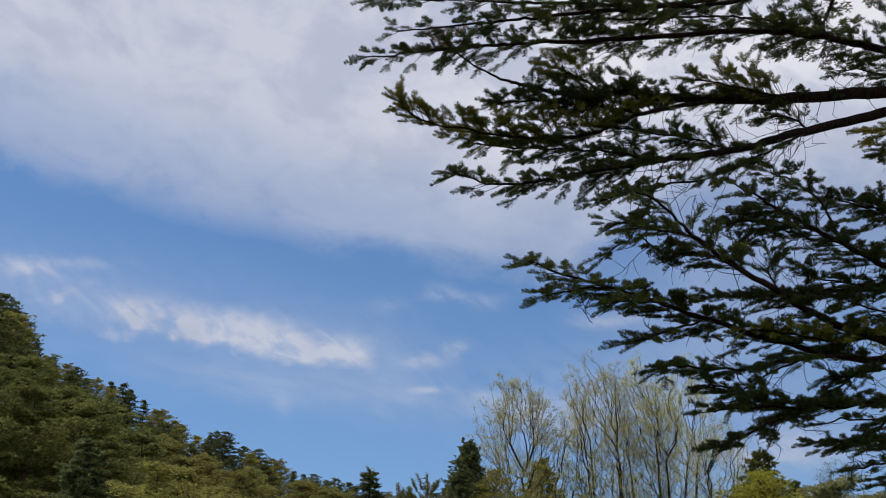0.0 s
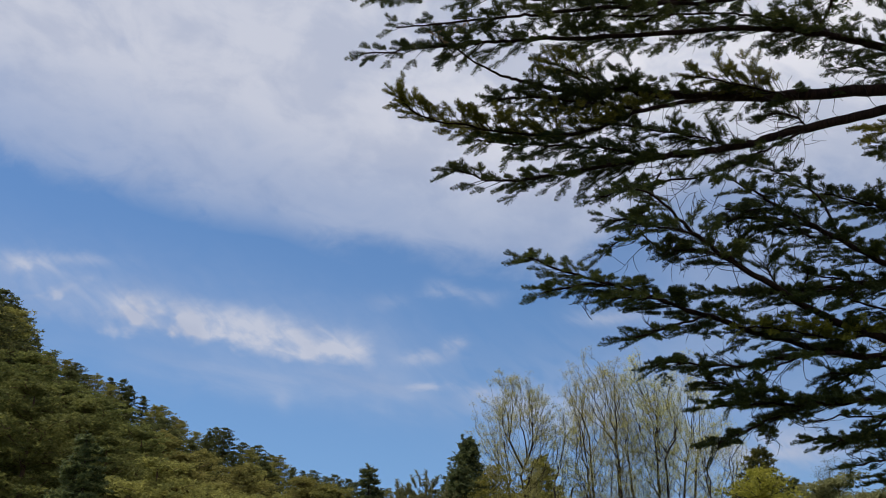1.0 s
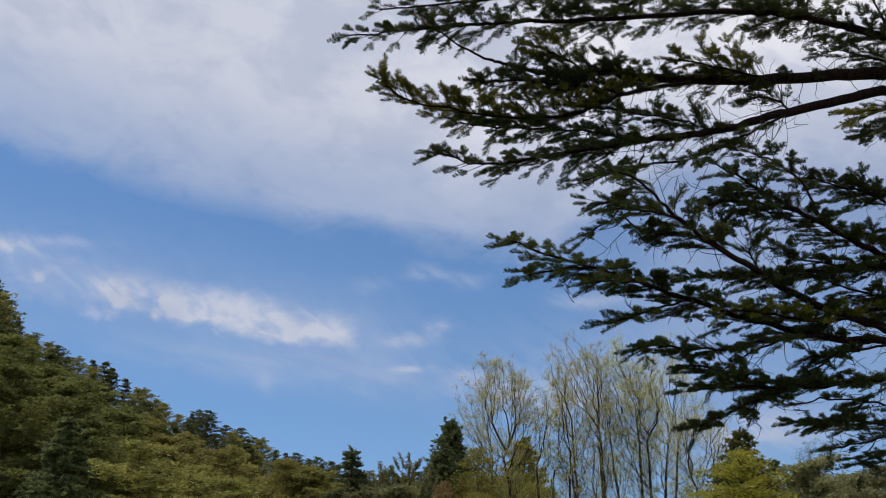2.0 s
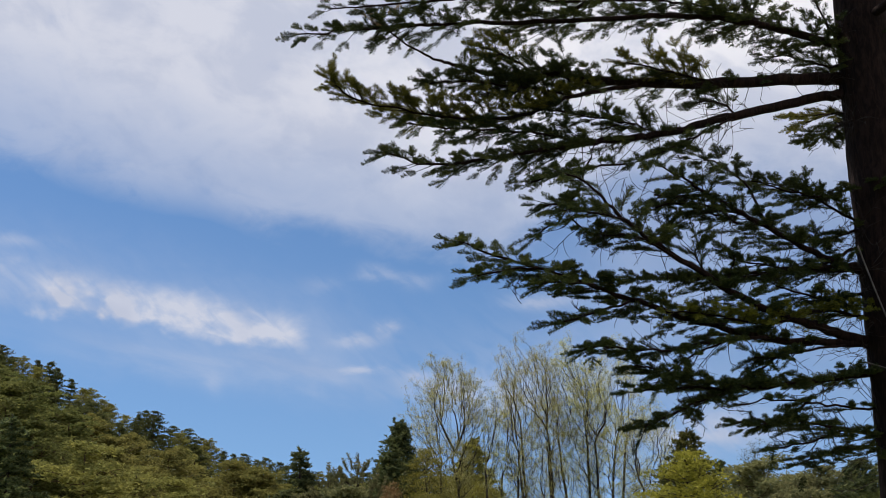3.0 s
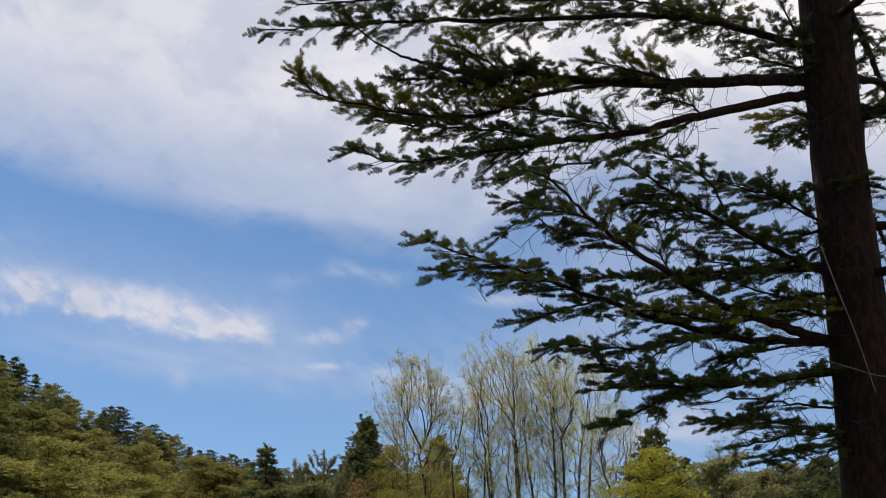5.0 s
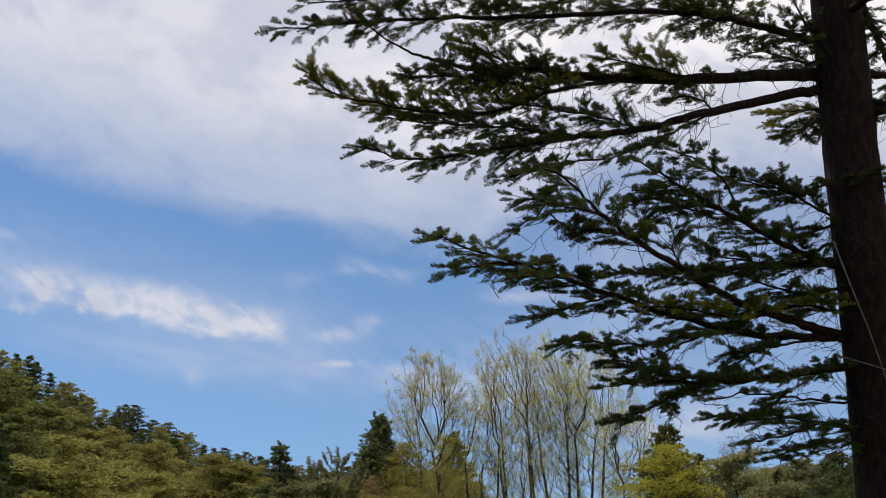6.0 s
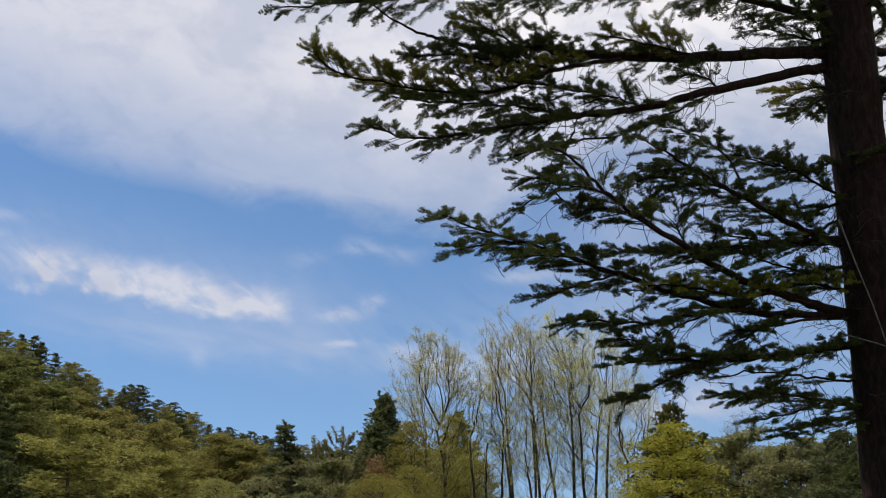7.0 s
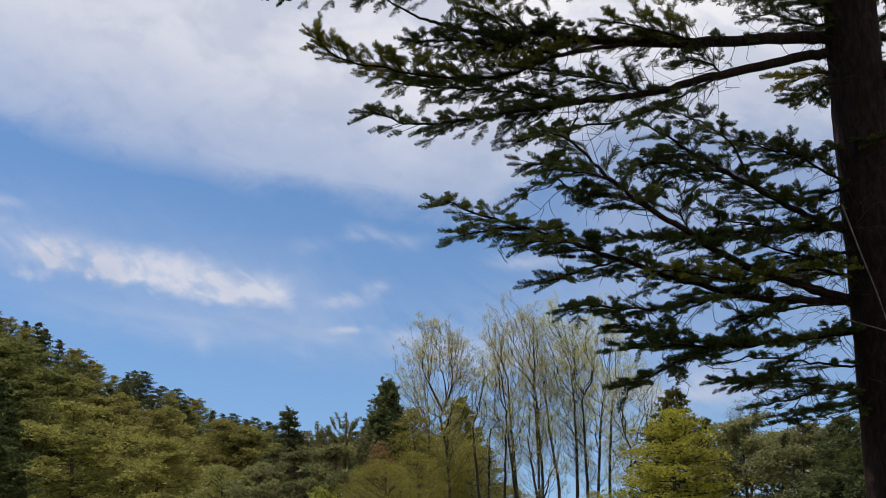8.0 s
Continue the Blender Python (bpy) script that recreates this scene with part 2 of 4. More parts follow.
M_PINE_BARK = bark("pine_bark", (0.06, 0.038, 0.026), (0.14, 0.085, 0.055), 14.0, 0.01)
M_EARTH = earth("meadow_soil")


# ---- building blocks ----
def mesh_of(name, verts, faces, mat, smooth=False):
    """verts: (n, 3) array; faces: list of (m, k) index arrays."""
    me = bpy.data.meshes.new(name)
    verts = np.asarray(verts, dtype=np.float32)
    loops = np.concatenate([f.ravel() for f in faces]).astype(np.int32)
    sizes = np.concatenate([np.full(len(f), f.shape[1]) for f in faces]).astype(np.int32)
    me.vertices.add(len(verts))
    me.vertices.foreach_set("co", verts.ravel())
    me.loops.add(len(loops))
    me.loops.foreach_set("vertex_index", loops)
    me.polygons.add(len(sizes))
    me.polygons.foreach_set("loop_start", np.concatenate(([0], np.cumsum(sizes)[:-1])).astype(np.int32))
    me.polygons.foreach_set("loop_total", sizes)
    if smooth:
        me.polygons.foreach_set("use_smooth", np.ones(len(sizes), dtype=bool))
    me.materials.append(mat)
    me.update(calc_edges=True)
    return me


def part(name, me, parent, label=""):
    ob = new(name, me)
    ob.parent = parent
    return tagged(ob, label)


def stuff(name, me, parent, label=""):
    return tagged(part(name, me, parent, label), kind="stuff")


def unit(v):
    return v / (np.linalg.norm(v, axis=-1, keepdims=True) + 1e-9)


def spline(points, count):
    """A smooth line through a few points."""
    p = np.asarray(points, dtype=float)
    p = np.vstack([2 * p[0] - p[1], p, 2 * p[-1] - p[-2]])
    out = []
    for u in np.linspace(0, len(p) - 3.0001, count):
        i = int(u)
        t = u - i
        a, b, c, d = p[i:i + 4]
        out.append(0.5 * (2 * b + (c - a) * t + (2 * a - 5 * b + 4 * c - d) * t * t + (3 * b - a - 3 * c + d) * t ** 3))
    return np.array(out)


def stem(line, radii, sides=10, rough=0.0, rng=None):
    """A round stem along a line, closed at both ends: vertices and faces."""
    line = np.asarray(line, dtype=float)
    way = unit(np.gradient(line, axis=0))
    side = unit(np.cross(way, np.where(np.abs(way[:, 2:3]) > 0.9, (1.0, 0.0, 0.0), (0.0, 0.0, 1.0))))
    up = np.cross(side, way)
    a = np.linspace(0, 2 * np.pi, sides, endpoint=False)
    r = np.asarray(radii, dtype=float)[:, None] * np.ones(sides)
    if rough and rng is not None:
        r = r * (1 + rng.normal(0, rough, r.shape))
    v = line[:, None] + r[..., None] * (np.cos(a)[:, None] * side[:, None] + np.sin(a)[:, None] * up[:, None])
    n = len(line)
    i, j = np.meshgrid(np.arange(n - 1), np.arange(sides), indexing="ij")
    k = (j + 1) % sides
    quads = np.stack([i * sides + j, i * sides + k, (i + 1) * sides + k, (i + 1) * sides + j], -1).reshape(-1, 4)
    ends = np.array([np.arange(sides)[::-1], (n - 1) * sides + np.arange(sides)])
    return v.reshape(-1, 3), [quads, ends]


class Wood:
    """Gathers many short tapered pieces of branch and turns them into one mesh."""

    def __init__(self):
        self.rows = []

    def line(self, pts, r0, r1):
        r = np.linspace(r0, r1, len(pts))
        for i in range(len(pts) - 1):
            self.rows.append((*pts[i], *pts[i + 1], r[i], r[i + 1]))

    def mesh(self, name, mat, sides=5):
        a = np.array(self.rows)
        p, q, r0, r1 = a[:, :3], a[:, 3:6], a[:, 6:7], a[:, 7:8]
        way = unit(q - p)
        ref = np.where(np.abs(way[:, 2:3]) > 0.9, (1.0, 0.0, 0.0), (0.0, 0.0, 1.0))
        side = unit(np.cross(way, ref))
        up = np.cross(side, way)
        rings = []
        for c, r in ((p - way * r0 * 0.3, r0), (q + way * r1 * 0.3, r1)):
            for k in range(sides):
                t = 2 * math.pi * k / sides
                rings.append(c + r * (math.cos(t) * side + math.sin(t) * up))
        v = np.stack(rings, 1)
        base = np.arange(len(a))[:, None] * 2 * sides
        faces = [base + np.array([k, (k + 1) % sides, sides + (k + 1) % sides, sides + k]) for k in range(sides)]
        return mesh_of(name, v.reshape(-1, 3), [np.concatenate(faces)], mat, True)


def blade_mesh(name, tips, mat):
    """tips: (n, k, 3) little flat polygons of k corners."""
    n, k, _ = tips.shape
    return mesh_of(name, tips.reshape(-1, 3), [np.arange(n * k).reshape(n, k)], mat)


def frames_of(way, up):
    """Right-handed axes with x along way and z near up."""
    x = unit(way)
    y = unit(np.cross(up, x))
    z = np.cross(x, y)
    return np.stack([x, y, z], -1)


def stamp(template, place, axes, size):
    """template (b, k, 3) set at every place with its axes and size: (n*b, k, 3)."""
    t = np.einsum("nij,bkj->nbki", axes, template) * size[:, None, None, None] + place[:, None, None, :]
    return t.reshape(-1, template.shape[1], 3)


def shoot_template(rng, needles, length, needle, width):
    """One brush-like fir shoot along x: even blunt needles set thickly to both sides and above, fewest underneath, a rounded tip."""
    out = []
    for i in range(needles):
        s = ((i + rng.random()) / needles) ** 0.9
        phi = rng.uniform(-0.6, math.pi + 0.6)
        radial = np.array([0, math.cos(phi), math.sin(phi) * 0.9])
        near_tip = max(0.0, s - 0.8) / 0.2
        d = unit(np.array([0.42 + 0.15 * rng.normal() + 1.1 * near_tip * rng.random(), 0, 0]) + radial)
        reach = needle * rng.uniform(0.88, 1.06) * min(1.0, 0.6 + 2.5 * s) * (1 - 0.25 * near_tip)
        p = np.array([s * length, 0, 0])
        w = unit(np.cross(d, [1, 0, 0])) * width * 0.5
        turn = rng.uniform(-1.2, 1.2)
        w = w * math.cos(turn) + np.cross(d, w) * math.sin(turn)
        out.append([p - w, p + w, p + d * reach] if i % 2 else [p, p + d * reach - w * 0.8, p + d * reach + w * 0.8])
    return np.array(out)


# ---- ground ----
def land(x, y):
    """Height of the ground: flat meadow, a wooded hill that falls from the west towards the north."""
    b = math.degrees(math.atan2(x, y))
    r = math.hypot(x, y)
    crest = 16.5 - (b + 4.8) * 1.22
    crest = min(max(crest, 0.0), 42.0)
    if b < -40 or b > 90:
        crest *= max(0.0, 1 - (abs(b) - 40) / 60)
    t = min(max((r - 48.0) / 125.0, 0.0), 1.0)
    rise = crest * t * t * (3 - 2 * t)
    if r > 175:
        rise *= max(0.0, 1 - (r - 175) / 260)
    return rise - 0.03 * min(1.0, r / 60)


def make_ground():
    radii = [0.0] + [1.5 * 1.115 ** i for i in range(72)]
    turns = 144
    verts = [(0, 0, 0)]
    for r in radii[1:]:
        for k in range(turns):
            a = 2 * math.pi * k / turns
            x, y = r * math.sin(a), r * math.cos(a)
            verts.append((x, y, land(x, y) + 0.05 * noise.noise(Vector((x * 0.3, y * 0.3, 0)))))
    tris = np.array([[0, 1 + (k + 1) % turns, 1 + k] for k in range(turns)])
    quads = []
    for i in range(len(radii) - 2):
        for k in range(turns):
            a, b = 1 + i * turns + k, 1 + i * turns + (k + 1) % turns
            quads.append((a, b, b + turns, a + turns))
    ob = new("ground", mesh_of("ground", np.array(verts), [tris, np.array(quads)], M_EARTH, True))
    tagged(ob, "grassy ground that rises to a wooded hill", "ground", kind="structure")


make_ground()


def spot(bearing, distance):
    b = radians(bearing)
    x, y = distance * math.sin(b), distance * math.cos(b)
    return x, y, land(x, y) - 0.05


# ---- the big fir close by ----
SHOOTS = [shoot_template(np.random.default_rng(k), 122, 0.135, 0.037, 0.0065) for k in range(5)]
SHOOTS_COARSE = [shoot_template(np.random.default_rng(9 + k), 26, 0.2, 0.07, 0.024) for k in range(2)]


class Spray:
    """A limb of the fir: its wood, its bare twigs and the needle shoots on it."""

    def __init__(self, seed, coarse=False):
        self.coarse = coarse
        self.rng = np.random.default_rng(seed)
        self.wood, self.dead, self.shoots = Wood(), Wood(), []
        self.phase = self.rng.uniform(0, 6.28)

    def shoot(self, p, d, up, size):
        self.shoots.append((*p, *d, *up, size))

    def twig(self, p, d, length, depth=0):
        """A side twig clothed with shoots, and smaller twigs on it."""
        rng = self.rng
        step = 0.09 if not self.coarse else 0.13
        count = max(2, int(length / step) + 1)
        pts = [np.array(p)]
        d = unit(np.array(d))
        for i in range(count - 1):
            d = unit(d + rng.normal(0, 1, 3) * (0.08, 0.08, 0.05) + np.array([0, 0, -0.03 if i < count * 0.6 else 0.05]))
            pts.append(pts[-1] + d * length / (count - 1))
        self.wood.line(pts, 0.0045 if depth == 0 else 0.003, 0.0018)
        up = np.array([0, 0, 1.0])
        for i in range(1, count):
            w = unit(pts[i] - pts[i - 1])
            f = i / (count - 1)
            if f > 0.15 and (i % 2 == 0 or self.coarse is False and rng.random() < 0.35):
                self.shoot(pts[i - 1], w, up, rng.uniform(0.75, 1.05))
            h = unit(np.cross(w, up))
            for s in (-1, 1):
                if rng.random() < 0.66 and f > 0.12:
                    out = unit(w * 0.85 + s * h * rng.uniform(0.4, 0.85) + up * rng.uniform(-0.12, 0.10))
                    if depth == 0 and length > 0.24 and rng.random() < 0.2:
                        self.twig(pts[i], out, length * rng.uniform(0.25, 0.45) * (1.15 - 0.6 * f), 1)
                    else:
                        self.shoot(pts[i], out, up, rng.uniform(0.65, 1.0) * (1.1 - 0.35 * f))
        self.shoot(pts[-1], d, up, rng.uniform(0.8, 1.05))

    def grow(self, ctrl, r0, r1=0.006, width=0.45, start=0.3, gap=0.033, lift=0.0, bare=14, dense=1.0, stop=1.0):
        rng = self.rng
        ctrl = np.asarray(ctrl, dtype=float)
        length = np.linalg.norm(np.diff(ctrl, axis=0), axis=1).sum()
        count = max(8, int(length / 0.07))
        line = spline(ctrl, count + 1)[:max(7, int(count * (1 - 0.15 / length)))]
        count = len(line)
        line[1:-1] += rng.normal(0, 0.006, (count - 2, 3))
        self.line, self.radii = line, r1 + (r0 - r1) * (1 - np.linspace(0, 1, count)) ** 1.15
        if r0 > 0.03:
            self.radii = self.radii * (1 + 0.55 * np.exp(-np.linspace(0, length, count) / 0.3))
        up = np.array([0, 0, 1.0])
        steps = int(length * (stop - start) / gap)
        for k in range(steps):
            s = start + (stop - start) * (k + rng.random()) / steps
            i = min(count - 2, int(s * (count - 1)))
            p = line[i] + (line[i + 1] - line[i]) * rng.random()
            w = unit(line[i + 1] - line[i])
            h = unit(np.cross(w, up))
            shape = min(1.0, (1 - s) * 2.4 + 0.18) * min(1.0, 0.4 + (s - start) * 3.5)
            far = 0.74 * width * shape * rng.uniform(0.5, 1.15)
            s2 = 1 if k % 2 else -1
            if rng.random() < 0.12:              # some twigs hang below the limb
                w = unit(w - up * rng.uniform(0.3, 0.9))
            d = unit(w * rng.uniform(0.55, 0.95) + s2 * h * rng.uniform(0.6, 1.0) + up * rng.uniform(lift - 0.16, lift + 0.18))
            clump = 0.5 + 0.5 * math.sin(s * length * 9.0 + self.phase) * math.sin(s * length * 3.7 + 2 * self.phase)
            if rng.random() < dense * (0.12 + 1.4 * clump ** 1.2):
                self.twig(p, d, max(0.08, far))
        if stop > 0.9:
            for _ in range(2):
                self.twig(line[-2], unit(line[-1] - line[-3] + rng.normal(0, 0.05, 3)), rng.uniform(0.08, 0.16))
        for i in range(int(count * max(0.3, start)), int(count * stop) - 1):
            if rng.random() < 0.75 * min(1.0, dense) ** 1.5:
                w = unit(line[i + 1] - line[i])
                h = unit(np.cross(w, up))
                self.shoot(line[i], unit(w + h * rng.uniform(-1, 1) + up * rng.uniform(0.1, 0.9)), up, rng.uniform(0.7, 1.0))
        # bare twigs that hang and curl under the limb
        for k in range(int(bare * 0.95)):
            s = rng.uniform(0.04, 0.65)
            i = int(s * (count - 1))
            d = unit(np.array([rng.normal(-0.5, 0.6), rng.normal(0, 0.7), rng.normal(-0.3, 0.6)]))
            self.dead_twig(line[i], d, rng.uniform(0.15, 0.65) * (1.1 - s))
        return self

    def dead_twig(self, p, d, length, depth=0):
        rng = self.rng
        n = 7
        pts = [np.array(p)]
        bend = rng.normal(0, 0.09, 3)
        for i in range(n - 1):
            d = unit(d + bend + rng.normal(0, 0.14, 3))
            pts.append(pts[-1] + d * length / (n - 1))
            if depth == 0 and i > 0 and rng.random() < 0.55:
                self.dead_twig(pts[-1], unit(d + rng.normal(0, 0.6, 3)), length * 0.4, 1)
        self.dead.line(pts, 0.0042 if depth == 0 else 0.0028, 0.0016)

    def build(self, parent, label="", needles=None):
        coarse = self.coarse
        v, f = stem(self.line, self.radii, 9, 0.05, self.rng)
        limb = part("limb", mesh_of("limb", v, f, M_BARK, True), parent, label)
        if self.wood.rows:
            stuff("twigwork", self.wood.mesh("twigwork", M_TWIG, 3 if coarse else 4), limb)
        if self.dead.rows:
            stuff("dead_twigwork", self.dead.mesh("dead_twigwork", M_DEAD, 3), limb)
        if self.shoots:
            a = np.array(self.shoots)
            pick = np.arange(len(a)) % (2 if coarse else 5)
            tips = []
            for k, t in enumerate(SHOOTS_COARSE if coarse else SHOOTS):
                s = a[pick == k]
                if len(s):
                    tips.append(stamp(t, s[:, :3], frames_of(s[:, 3:6], s[:, 6:9]), s[:, 9]))
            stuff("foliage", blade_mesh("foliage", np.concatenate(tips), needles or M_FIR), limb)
        return limb


def make_big_fir():
    fir = new("fir_tree")
    tx, ty = 4.735, 10.5
    fir.location = (0, 0, 0)
    tagged(fir, "tall dark fir with long drooping limbs and a rough brown trunk", "tree")
    rng = np.random.default_rng(5)
    # trunk: flared foot, slow taper, knobbly
    z = np.concatenate([np.linspace(-0.1, 0.6, 8), np.linspace(0.7, 8.4, 90), np.linspace(8.6, 17.5, 40)])
    r = np.interp(z, [0, 3, 4.5, 5.5, 6.2, 7, 9, 17.5], [0.39, 0.30, 0.266, 0.250, 0.252, 0.246, 0.19, 0.02]) + 0.14 * np.exp(-np.maximum(z, 0) * 3.0)
    line = np.stack([tx + 0.02 * np.sin(z * 0.9), ty + 0.02 * np.cos(z * 0.7), z], 1)
    v, f = stem(line, r, 48)
    at = np.array([noise.noise(Vector((p[0] * 9, p[1] * 9, p[2] * 3.0))) * 0.014 + noise.noise(Vector((p[0] * 26, p[1] * 26, p[2] * 9))) * 0.008 for p in v])
    c = np.repeat(line, 48, 0)
    v = v + unit(v - c) * at[:, None]
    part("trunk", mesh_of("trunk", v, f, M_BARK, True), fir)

    def limb(seed, ctrl, r0, label="", **how):
        coarse = how.pop("coarse", False)
        r1 = how.pop("r1", 0.006)
        ctrl = np.array(ctrl, dtype=float)
        if abs(ctrl[0, 1] - ty) < 0.02 and 0.1 < abs(ctrl[0, 0] - tx) < 0.45:   # root it inside the trunk
            ctrl = np.vstack([[tx + (ctrl[0, 0] - tx) * 0.3, ty, ctrl[0, 2]], ctrl])
        needles = how.pop("needles", None)
        Spray(seed, coarse).grow(ctrl, r0, r1, **how).build(fir, label, needles)

    limb(12, [(4.45, 10.5, 7.89), (3.47, 10.29, 7.64), (2.29, 10.03, 7.26), (1.19, 9.76, 7), (0.32, 9.54, 6.78), (-0.72, 9.26, 6.52)], 0.05, width=0.5, start=0.15, dense=0.75)
    limb(13, [(4.4, 10.5, 6.96), (3.67, 10.36, 7.07), (2.86, 10.2, 7.06), (1.46, 9.91, 6.81), (0.42, 9.68, 6.64), (-0.12, 9.56, 6.52), (-0.96, 9.36, 6.33)], 0.048, width=0.55, start=0.12, dense=1, bare=30)
    limb(14, [(4.33, 10.5, 6.58), (3.11, 10.29, 6.41), (2, 10.09, 6.32), (1.62, 10.01, 6.35), (1.3, 9.95, 6.26), (0.73, 9.83, 6.32), (0.38, 9.76, 6.42), (-0.27, 9.6, 6.78)], 0.068, width=0.5, start=0.2, stop=0.72, dense=1.3, bare=50)
    limb(15, [(2.37, 10, 6.24), (1.74, 9.87, 6.06), (1.32, 9.77, 5.84), (0.81, 9.65, 5.74), (0.23, 9.51, 5.75), (-0.25, 9.39, 5.83), (-0.48, 9.3, 6.1)], 0.02, needles=M_FIR_LIT, width=0.38, start=0.1, gap=0.026, lift=0.35, dense=2.8)
    limb(16, [(4.35, 10.5, 6.4), (3.33, 10.21, 6.05), (2.57, 9.97, 5.76), (1.91, 9.76, 5.58), (1.38, 9.59, 5.43), (0.88, 9.41, 5.27), (0.36, 9.21, 5.15), (-0.15, 9, 5.28)], 0.055, width=0.5, start=0.35, bare=30, dense=0.95)
    limb(17, [(1.97, 9.8, 5.6), (1.32, 9.8, 5.68), (0.63, 9.8, 5.71), (-0.02, 9.8, 5.78)], 0.014, width=0.4, start=0.1, dense=1.4)
    limb(18, [(1.92, 9.8, 5.59), (1.75, 9.62, 5.16), (1.56, 9.45, 4.8), (1.35, 9.33, 4.61), (1.16, 9.2, 4.41)], 0.008, width=0.22, start=0.3, bare=10, gap=0.09)
    limb(19, [(4.4, 10.5, 4), (3.87, 10.24, 4.08), (3.26, 9.93, 4.18), (2.47, 9.45, 4.46), (1.99, 9.12, 4.67), (1.65, 8.85, 4.87), (1.26, 8.6, 4.9)], 0.058, width=0.45, start=0.28, bare=20, dense=0.62)
    limb(20, [(4.41, 10.5, 4.66), (3.91, 10.22, 4.76), (3.31, 9.87, 4.92), (2.82, 9.56, 5.04), (2.52, 9.35, 5.12), (1.99, 9, 5.22)], 0.045, width=0.5, start=0.15, bare=20, dense=0.75)
    limb(21, [(4.4, 10.5, 4.65), (3.94, 10.3, 4.59), (2.96, 9.84, 4.39), (2.28, 9.5, 4.3)], 0.022, width=0.4, start=0.32, dense=0.85)
    limb(22, [(4.42, 10.5, 3.97), (3.56, 10.14, 3.92), (2.82, 9.81, 3.97), (2.06, 9.43, 4.09), (1.56, 9.16, 4.18), (0.94, 8.81, 4.25), (0.43, 8.5, 4.35)], 0.046, width=0.45, start=0.25, bare=26)
    limb(23, [(1.26, 8.9, 4.2), (0.9, 8.8, 4.12), (0.55, 8.7, 4.02)], 0.009, width=0.22, start=0.05, bare=3)
    limb(24, [(1.7, 8.9, 4.06), (1.34, 8.85, 4.06), (0.99, 8.8, 3.97)], 0.009, width=0.22, start=0.05, bare=3)
    limb(25, [(2.02, 9.2, 4.01), (1.72, 9.09, 3.88), (1.44, 8.98, 3.78), (1.22, 8.9, 3.71)], 0.01, width=0.25, start=0.1, bare=3)
    limb(26, [(3.3, 9.8, 3.86), (2.85, 9.6, 3.79), (2.28, 9.33, 3.64), (1.8, 9.1, 3.62), (1.43, 8.9, 3.52)], 0.016, width=0.28, start=0.1)
    limb(27, [(4.42, 10.5, 3.69), (3.7, 10.2, 3.55), (2.98, 9.87, 3.44), (2.38, 9.58, 3.39), (1.83, 9.3, 3.27)], 0.032, width=0.4, start=0.08, bare=20, lift=0.15, gap=0.026, dense=1.35)
    limb(28, [(2.97, 9.8, 3.41), (2.59, 9.63, 3.27), (2.21, 9.46, 3.09), (1.88, 9.3, 2.96)], 0.012, width=0.38, start=0.1)
    limb(29, [(2.69, 9.8, 3.47), (2.3, 9.54, 3.52), (1.8, 9.2, 3.55)], 0.01, width=0.32, start=0.1)
    limb(30, [(4.43, 10.5, 3.15), (3.93, 10.23, 3.18), (3.38, 9.92, 3.18), (2.84, 9.6, 2.99)], 0.022, width=0.42, start=0.1, dense=0.7, bare=20)
    limb(31, [(4.4, 10.5, 3.04), (3.96, 10.22, 2.97), (3.62, 10, 2.86), (3.35, 9.8, 2.73)], 0.014, width=0.36, start=0.1, dense=0.65)
    limb(32, [(3.94, 10.2, 3.94), (3.53, 10.08, 3.77), (2.9, 9.87, 3.42), (2.41, 9.7, 3.14)], 0.012, width=0.25, start=0.3, dense=0.7)
    limb(33, [(4.51, 10.5, 6.21), (4.44, 11.16, 6.49), (4.29, 12, 6.78)], 0.02, needles=M_FIR_LIT, width=0.6, start=0.38, gap=0.06)
    limb(34, [(4.51, 10.5, 6.15), (4.49, 11.11, 6.26), (4.39, 12, 6.47)], 0.014, width=0.5, start=0.38, lift=-0.15)
    limb(35, [(4.36, 10.5, 6.71), (3.99, 10.69, 6.91), (3.54, 10.9, 6.89)], 0.018, width=0.45, start=0.05, gap=0.045)
    limb(36, [(4.46, 10.5, 7.05), (4.21, 10.25, 7.24), (4, 10, 7.43)], 0.03, width=0.3, start=0.2, bare=8)
    limb(37, [(4.47, 10.5, 5.46), (4.06, 10.32, 5.3), (3.56, 10.09, 5.32), (2.96, 9.8, 5.33)], 0.02, width=0.42, start=0.3, dense=0.85, bare=16)
    limb(38, [(4.47, 10.5, 5.04), (4.06, 10.41, 4.92), (3.55, 10.29, 5.01), (3.15, 10.2, 5.02)], 0.02, width=0.42, start=0.25, dense=0.8, bare=16)
    limb(39, [(4.43, 10.5, 4.87), (3.98, 10.28, 4.64), (3.42, 10.01, 4.55), (2.66, 9.6, 4.57)], 0.02, width=0.42, start=0.34, dense=0.9, bare=16)
    limb(40, [(4.42, 10.5, 4.43), (4.03, 10.35, 4.34), (3.56, 10.15, 4.41), (3.04, 9.9, 4.61)], 0.022, width=0.42, start=0.34, dense=0.9, bare=16)
    limb(41, [(4.42, 10.5, 4.22), (4, 10.27, 4.22), (3.35, 9.92, 4.01), (2.7, 9.54, 4), (1.99, 9.1, 3.9)], 0.022, needles=M_FIR_LIT, width=0.42, start=0.12, lift=0.15)
    limb(42, [(4.44, 10.5, 5.15), (4.05, 10.44, 5.34), (3.6, 10.37, 5.45), (3.13, 10.3, 5.41)], 0.018, width=0.42, start=0.3, dense=0.75)
